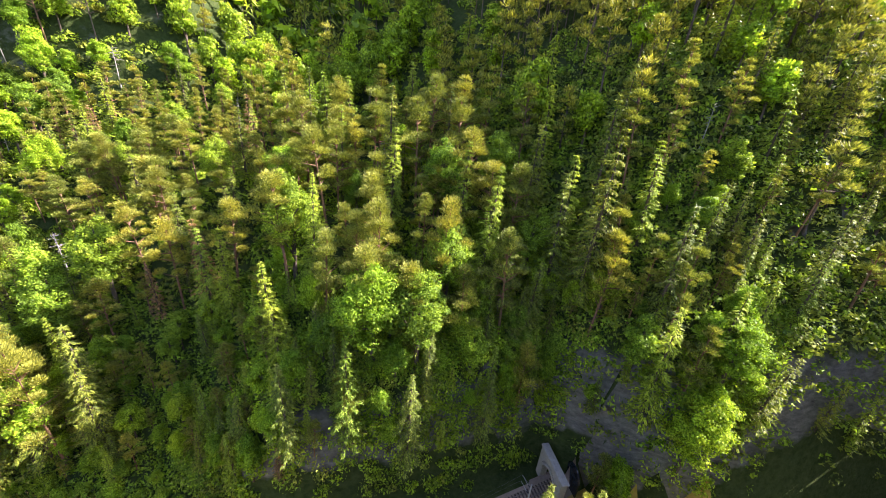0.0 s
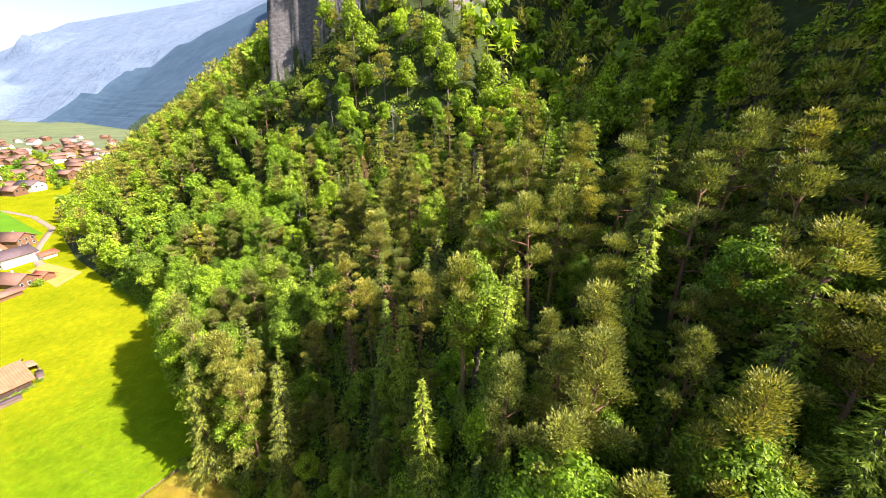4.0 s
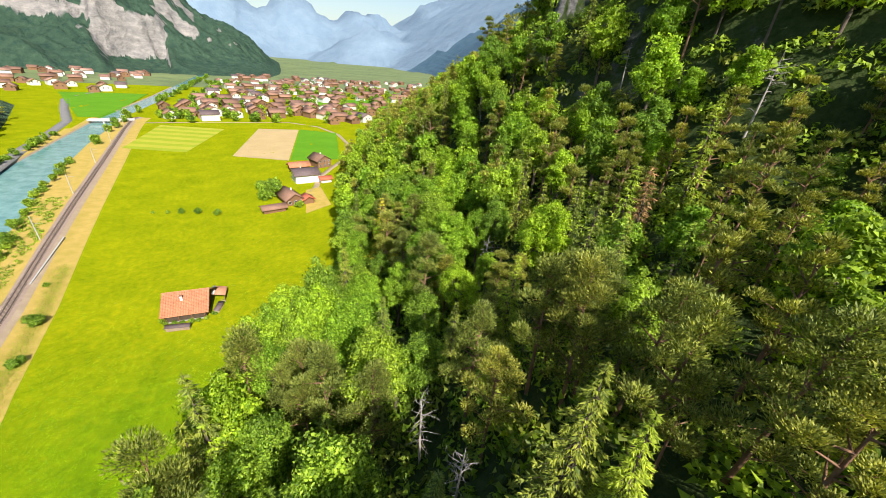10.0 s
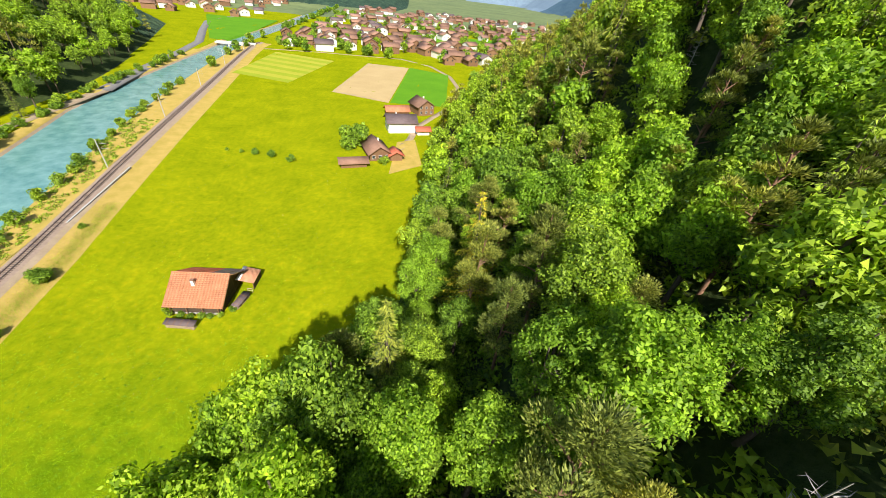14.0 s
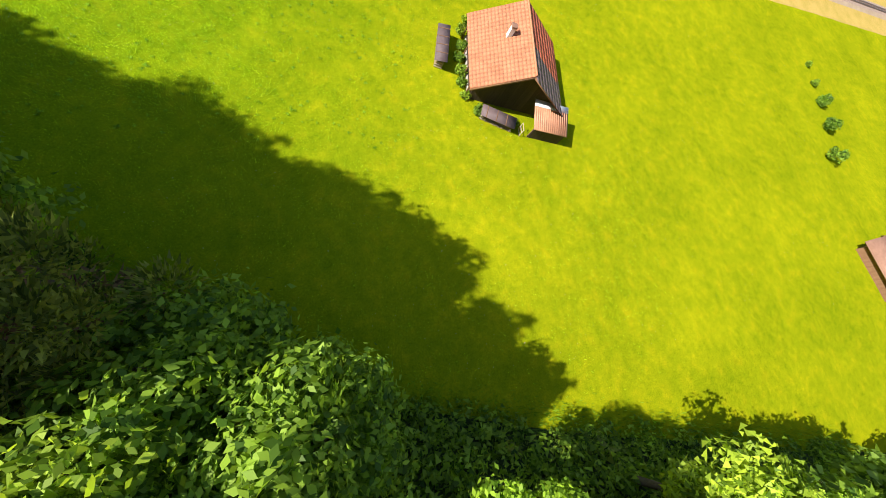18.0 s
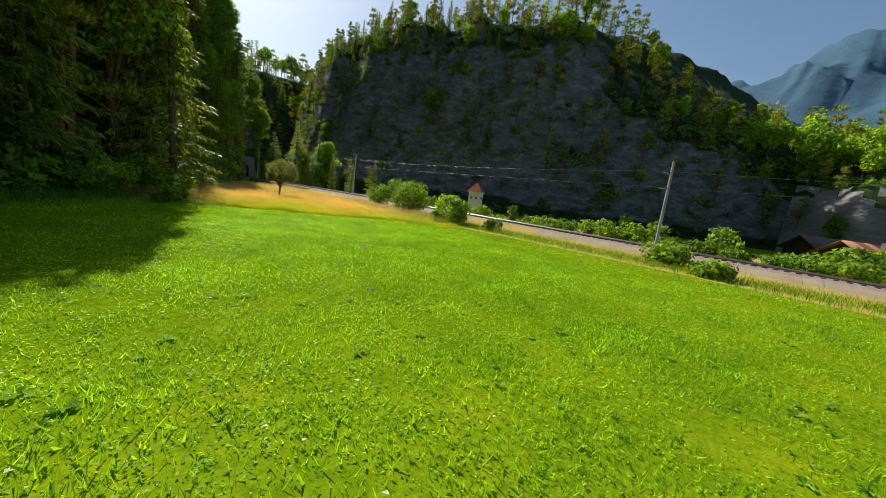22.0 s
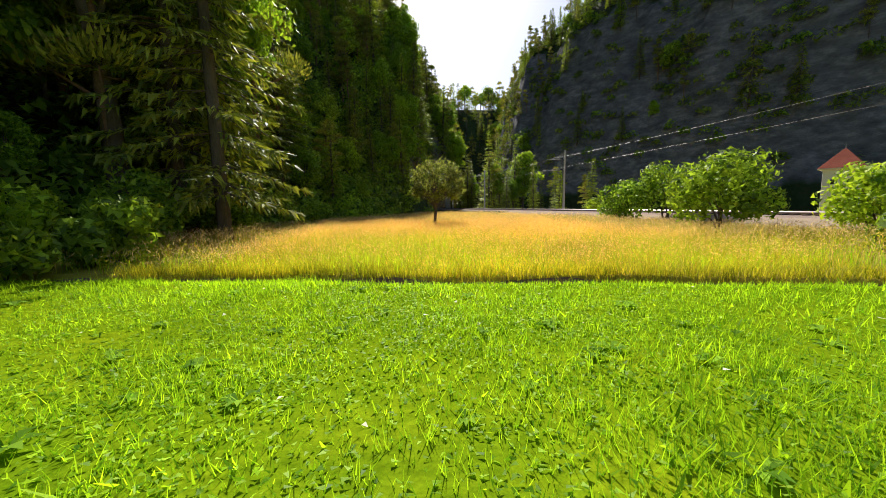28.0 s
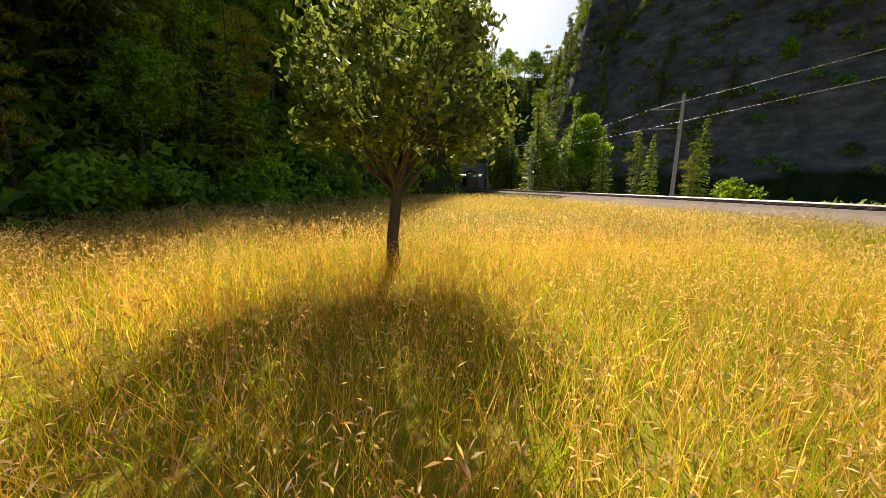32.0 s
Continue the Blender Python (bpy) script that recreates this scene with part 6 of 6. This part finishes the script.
# scrub between the railway and the river
xs, ys, rng = scatter(-56, -34, -100, 110, 1.9, 92)
undergrowth("riverside_scrub", "low leafy scrub between the railway and the river", xs, ys, lambda x, y: (x > RIV_E(y) - 0.3) & (x < RAIL(y) - 3.2) & (np.sin(x * 0.8 + 1.0) * np.cos(y * 0.45) > -0.5) & ~((np.abs(x + 49) < 2.2) & (np.abs(y + 79) < 2.2)), rng, [BUSH, BROAD, BUSH], 60, 0.26, 1.25)
xs, ys, rng = scatter(-72, -60, -60, 110, 2.2, 93)
undergrowth("far_bank_scrub", "low leafy scrub on the far river bank", xs, ys, lambda x, y: (x < RIV_W(y) + 0.2) & (x > RIV_W(y) - 4), rng, [BUSH, BROAD], 50, 0.36, 1.6)


# ---------------------------------------------------------------- grass
def blades(x, y, h, w, lean, rng, z0=None):
    """Single upright grass blades, each bent a little: two quads apiece."""
    n = len(x)
    z = height(x, y) if z0 is None else z0
    a = rng.uniform(0, 2 * np.pi, n)
    b = rng.uniform(0, 2 * np.pi, n)
    side = np.stack([np.cos(a), np.sin(a), 0 * a], 1) * (w * rng.uniform(0.7, 1.3, n))[:, None] / 2
    push = np.stack([np.cos(b), np.sin(b), 0 * b], 1) * (lean * h * rng.uniform(0.3, 1.2, n))[:, None]
    base = np.stack([x, y, z - 0.02], 1)
    up = np.array([0, 0, 1.0]) * np.asarray(h)[:, None]
    mid, top = base + up * 0.6 + push * 0.35, base + up * rng.uniform(0.85, 1.0, (n, 1)) + push
    V = np.stack([base - side, base + side, mid + side * 0.8, mid - side * 0.8, top + side * 0.15, top - side * 0.15], 1).reshape(-1, 3)
    k = np.arange(n)[:, None] * 6
    F = np.concatenate([k + [0, 1, 2, 3], k + [3, 2, 4, 5]])
    return V, F


def tufts(x, y, h, w, lean, rng, z0=None):
    """Short grass: one tapered four-cornered blade apiece."""
    n = len(x)
    z = height(x, y) if z0 is None else z0
    a, b = rng.uniform(0, 2 * np.pi, n), rng.uniform(0, 2 * np.pi, n)
    side = np.stack([np.cos(a), np.sin(a), 0 * a], 1) * (w * rng.uniform(0.6, 1.4, n))[:, None] / 2
    push = np.stack([np.cos(b), np.sin(b), 0 * b], 1) * (lean * h * rng.uniform(0.2, 1.3, n))[:, None]
    base = np.stack([x, y, z - 0.02], 1)
    top = base + np.array([0, 0, 1.0]) * np.asarray(h)[:, None] + push
    return np.stack([base - side, base + side, top + side * 0.2, top - side * 0.2], 1).reshape(-1, 3), np.arange(4 * n).reshape(n, 4)


def uniform(x0, x1, y0, y1, n, rng):
    return rng.uniform(x0, x1, n), rng.uniform(y0, y1, n)


def clumped(x, y, rng, s, keep):
    """Thins points so that the growth comes in patches."""
    v = waves(x, y, s, 3)
    return rng.random(len(x)) < np.clip(keep + 0.5 * v, 0.2, 1)


def faded(x, y, x0, x1, y0, y1, rng, rim=6.0):
    """Thins a patch out towards its borders."""
    e = np.minimum(np.minimum(x - x0, x1 - x), np.minimum(y - y0, y1 - y)) + 1.5 * waves(x, y, 0.5, 2)
    return rng.random(len(x)) < np.clip(e / rim, 0, 1)


def meadow(name, x0, x1, y0, y1, n, h, w, seed, label, lean=0.9):
    rng = np.random.default_rng(seed)
    x, y = uniform(x0, x1, y0, y1, n, rng)
    ok = (x < TOE_E(y) - 0.2) & (x > RAIL(y) + 8.5) & (y > ditch_line(x) + 0.5) & clumped(x, y, rng, 0.9, 0.75) & faded(x, y, x0, x1, y0 - 8, y1, rng)
    x, y = x[ok], y[ok]
    V, F = tufts(x, y, h * rng.uniform(0.35, 1.4, len(x)) * np.clip(1 + 0.55 * waves(x, y, 0.6, 2) + 0.45 * waves(x + 9, y, 2.6, 2), 0.3, 2.2), w, lean, rng)
    return tagged(new(name, mesh_np(name, V, F, [GRASS_BLADE])), label, "grass", kind="stuff")


meadow("meadow_grass_near", -18, 2, -63, -43, 190000, 0.13, 0.011, 1, "short bright green meadow grass", 0.6)
meadow("meadow_grass_path", -22, 10, -50, -22, 190000, 0.12, 0.016, 5, "short bright green meadow grass of the open field", 0.7)
meadow("meadow_grass_middle", -29, 22, -62, -8, 110000, 0.10, 0.034, 2, "short bright green meadow grass further off")
meadow("meadow_grass_far", -31, 38, -32, 20, 40000, 0.12, 0.055, 3, "short bright green meadow grass by the barn")
rng = np.random.default_rng(9)
for x0, x1, y0, y1, n_, s_ in ((-17, 1, -64, -43, 120000, 0.028), (-22, 11, -52, -20, 150000, 0.032)):
    x, y = uniform(x0, x1, y0, y1, n_, rng)
    ok = (x < TOE_E(y) - 0.2) & (y > ditch_line(x) + 0.45) & clumped(x, y, rng, 1.1, 0.7) & faded(x, y, x0, x1, y0 - 8, y1, rng)
    x, y = x[ok], y[ok]
    V, F = bits(np.stack([x, y, height(x, y) + rng.uniform(0.01, 0.07, len(x))], 1), np.tile([0, 0, 1.0], (len(x), 1)), s_, rng, 0.45, 1.9)
    tagged(new("meadow_clover", mesh_np("clover", V, F, [GRASS_BLADE])), "low clover leaves and fine grass covering the meadow", "grass", kind="stuff")

# dock and clover plants: rosettes of broad dark leaves
rng = np.random.default_rng(4)
x, y = uniform(-27, 12, -62, -8, 2600, rng)
ok = (x < TOE_E(y) - 0.5) & (y > ditch_line(x) + 0.7) & clumped(x, y, rng, 0.4, 0.5)
x, y = x[ok], y[ok]
per = 7
r = np.repeat(rng.uniform(0.05, 0.19, len(x)), per)
a = rng.uniform(0, 6.28, len(x) * per)
X, Y = np.repeat(x, per), np.repeat(y, per)
Z = np.repeat(height(x, y), per)
d = np.stack([np.cos(a), np.sin(a), 0 * a], 1)
s_ = np.stack([-np.sin(a), np.cos(a), 0 * a], 1) * (r * 0.24)[:, None]
base = np.stack([X, Y, Z], 1)
mid = base + d * (r * 0.6)[:, None] + [0, 0, 0.07]
tip = base + d * (r * 1.2)[:, None] + [0, 0, 0.05]
V = np.stack([base, mid + s_, tip, mid - s_], 1).reshape(-1, 3)
tagged(new("meadow_weeds", mesh_np("weeds", V, np.arange(len(V)).reshape(-1, 4), [WEED_LEAF])), "dark broad-leaved dock and clover plants in the meadow", "weeds", kind="stuff")

# standing hay beyond the ditch
def hay(name, x0, x1, y0, y1, n, seed, label, full=True, hgt=0.72):
    rng = np.random.default_rng(seed)
    x, y = uniform(x0, x1, y0, y1, n, rng)
    ok = (x < TOE_E(y) - 0.1) & (x > RAIL(y) + 5.5) & (y < ditch_line(x) - 0.4) & ((x - AX) ** 2 + (y - AY) ** 2 > 0.05) & (full | (x < -19) | (x > -4) | (y < -78.5))
    x, y = x[ok], y[ok]
    m = len(x)
    ripe = np.clip((ditch_line(x) - y - 0.5) / 9, 0, 1) * 0.62 + 0.04 + 0.3 * waves(x, y, 0.3, 2)
    h = hgt * rng.uniform(0.6, 1.2, m) * (0.72 + 0.28 * np.clip((ditch_line(x) - y) / 5, 0, 1)) * (1 + 0.15 * waves(x, y, 0.7, 2))
    z = height(x, y)
    V1, F1 = blades(x, y, h, 0.0045 if full else 0.011, 0.42, rng, z)
    rr_ = rng.random(m)
    i1 = np.tile(np.where(rr_ < ripe, 1, np.where(rr_ > 2.2 * ripe + 0.2, 3, 0)), 2)
    V, F, I = [V1], [F1], [i1]
    o = len(V1)
    # seed heads at the tips: loose panicles of small spikelets on the upper part of the stem
    tip = V1.reshape(m, 6, 3)[:, 4]
    mid_ = V1.reshape(m, 6, 3)[:, 3]
    for q in range(3 if full else 2):
        u_ = rng.uniform(0.55, 1.05, (m, 1))
        at = mid_ + (tip - mid_) * u_ + rng.normal(0, 0.022 if full else 0.04, (m, 3))
        dirn = (tip - mid_) / (np.linalg.norm(tip - mid_, axis=1, keepdims=True) + 1e-6) + rng.normal(0, 0.5, (m, 3))
        dirn /= np.linalg.norm(dirn, axis=1, keepdims=True)
        L = (rng.uniform(0.03, 0.085, m) * (1.0 if full else 1.9))[:, None]
        sd = np.cross(dirn, rng.normal(0, 1, (m, 3)))
        sd = sd / np.linalg.norm(sd, axis=1, keepdims=True) * (0.0055 if full else 0.013)
        Vh = np.stack([at, at + dirn * L * 0.45 + sd, at + dirn * L - [0, 0, 0.012], at + dirn * L * 0.45 - sd], 1).reshape(-1, 3)
        V.append(Vh)
        F.append(np.arange(4 * m).reshape(m, 4) + o)
        I.append(np.where(rng.random(m) < ripe + 0.4, 2, 0))
        o += len(Vh)
    if full:
        for _ in range(2):
            xx, yy = x + rng.normal(0, 0.05, m), y + rng.normal(0, 0.05, m)
            V2, F2 = tufts(xx, yy, h * rng.uniform(0.35, 0.75, m), 0.011, 0.7, rng, z)
            V.append(V2)
            F.append(F2 + o)
            I.append(np.where(rng.random(m) < ripe * 0.45, 1, np.where(rng.random(m) < 0.3, 3, 0)))
            o += len(V2)
    return tagged(new(name, mesh_np(name, np.concatenate(V), np.concatenate(F), [GOLD_STEM, GOLD_GRASS, HAY_HEAD, GRASS_BLADE], np.concatenate(I))), label, "tall grass", kind="stuff")


hay("hay_near", -20, -3, -79, -58, 44000, 11, "tall ripe golden hay with seed heads")
hay("hay_sides", -28, 4, -84, -57, 34000, 12, "tall ripe golden hay further from the path", False)
hay("hay_far", -28, 0, -112, -80, 22000, 13, "tall ripe golden hay towards the gorge", False, 0.75)

# tall green growth along the ditch, the wood's foot and the railway verge
def verge(name, pts, n, spread_, h, w, mat, seed, label):
    rng = np.random.default_rng(seed)
    P = np.array(pts, float)
    t = rng.uniform(0, len(P) - 1, n)
    x = np.interp(t, np.arange(len(P)), P[:, 0]) + rng.normal(0, spread_, n)
    y = np.interp(t, np.arange(len(P)), P[:, 1]) + rng.normal(0, spread_, n)
    V, F = blades(x, y, h * rng.uniform(0.45, 1.3, n), w, 0.6, rng)
    return tagged(new(name, mesh_np(name, V, F, [mat])), label, "grass", kind="stuff")


verge("ditch_grass", [(x, ditch_line(x) - 0.52) for x in (-24, -18, -12, -6, -1)], 9000, 0.19, 0.32, 0.013, GOLD_STEM, 21, "rank green grass along the ditch")
verge("ditch_edge_grass", [(x, ditch_line(x) + 0.52) for x in (-24, -18, -12, -6, -1)], 6000, 0.14, 0.11, 0.013, GRASS_BLADE, 22, "rank green grass on the ditch's near edge")
verge("wood_edge_growth", [(float(TOE_E(y)) - 0.8, y) for y in (-100, -92, -84, -76, -70, -64, -60, -54, -46, -38, -30, -20, -10, 0, 12, 25, 40)], 22000, 0.9, 0.5, 0.035, WEED_LEAF, 23, "nettles and rank growth at the wood's foot")
verge("railway_verge_growth", [(float(RAIL(y)) + 6.4, y) for y in (-108, -90, -75, -60, -45, -30, -15, 0, 20, 40)], 30000, 1.5, 0.4, 0.016, GOLD_STEM, 24, "dry yellow-green growth on the railway verge")
verge("railway_verge_weeds", [(float(RAIL(y)) + 6.8, y) for y in (-58, -45, -30, -15, 0, 20, 40)], 14000, 1.2, 0.42, 0.03, WEED_LEAF, 25, "dark weeds on the railway verge")

# molehills and bare patches
for i, (x, y, r) in enumerate(((-6.3, -45.6, 0.15), (-6.4, -43.3, 0.2), (-7.0, -50.6, 0.14), (-10.2, -49.4, 0.17), (0.4, -43.6, 0.2), (-7.6, -48.2, 0.13), (-3.0, -36.0, 0.16))):
    rng = np.random.default_rng(700 + i)
    bm = bmesh.new()
    bmesh.ops.create_icosphere(bm, subdivisions=3, radius=1)
    for v in bm.verts:
        k = 1 + 0.22 * noise.noise(v.co * 2.3 + Vector((i * 7, 0, 0))) + 0.10 * noise.noise(v.co * 7 + Vector((0, i * 5, 0)))
        v.co = Vector((v.co.x * r * k, v.co.y * r * k * 0.9, max(v.co.z, -0.1) * r * 0.3 * k))
    me = bpy.data.meshes.new("molehill")
    bm.to_mesh(me)
    bm.free()
    me.materials.append(SOIL)
    ob = new("molehill", me)
    ob.location = (x, y, ground_at(x, y))
    tagged(ob, "crumbly brown molehill in the short meadow grass", "molehill", "molehills")

# small pale flowers in the meadow
rng = np.random.default_rng(6)
PETAL = surface("pale_petals", (0.55, 0.55, 0.30), (0.8, 0.8, 0.6), 3.0, 20.0, 0.8, 0.1, 0.1)
x, y = uniform(-27, 34, -60, 70, 5200, rng)
ok = (x < TOE_E(y) - 1) & (x > RAIL(y) + 9) & (y > ditch_line(x) + 0.7) & clumped(x, y, rng, 0.15, 0.35)
x, y = x[ok], y[ok]
V, F = bits(np.stack([x, y, height(x, y) + 0.12], 1), np.tile([0, 0, 1.0], (len(x), 1)), 0.042, rng, 0.8)
tagged(new("meadow_flowers", mesh_np("flowers", V, F, [PETAL])), "scattered small pale clover flowers in the meadow", "flowers", kind="stuff")
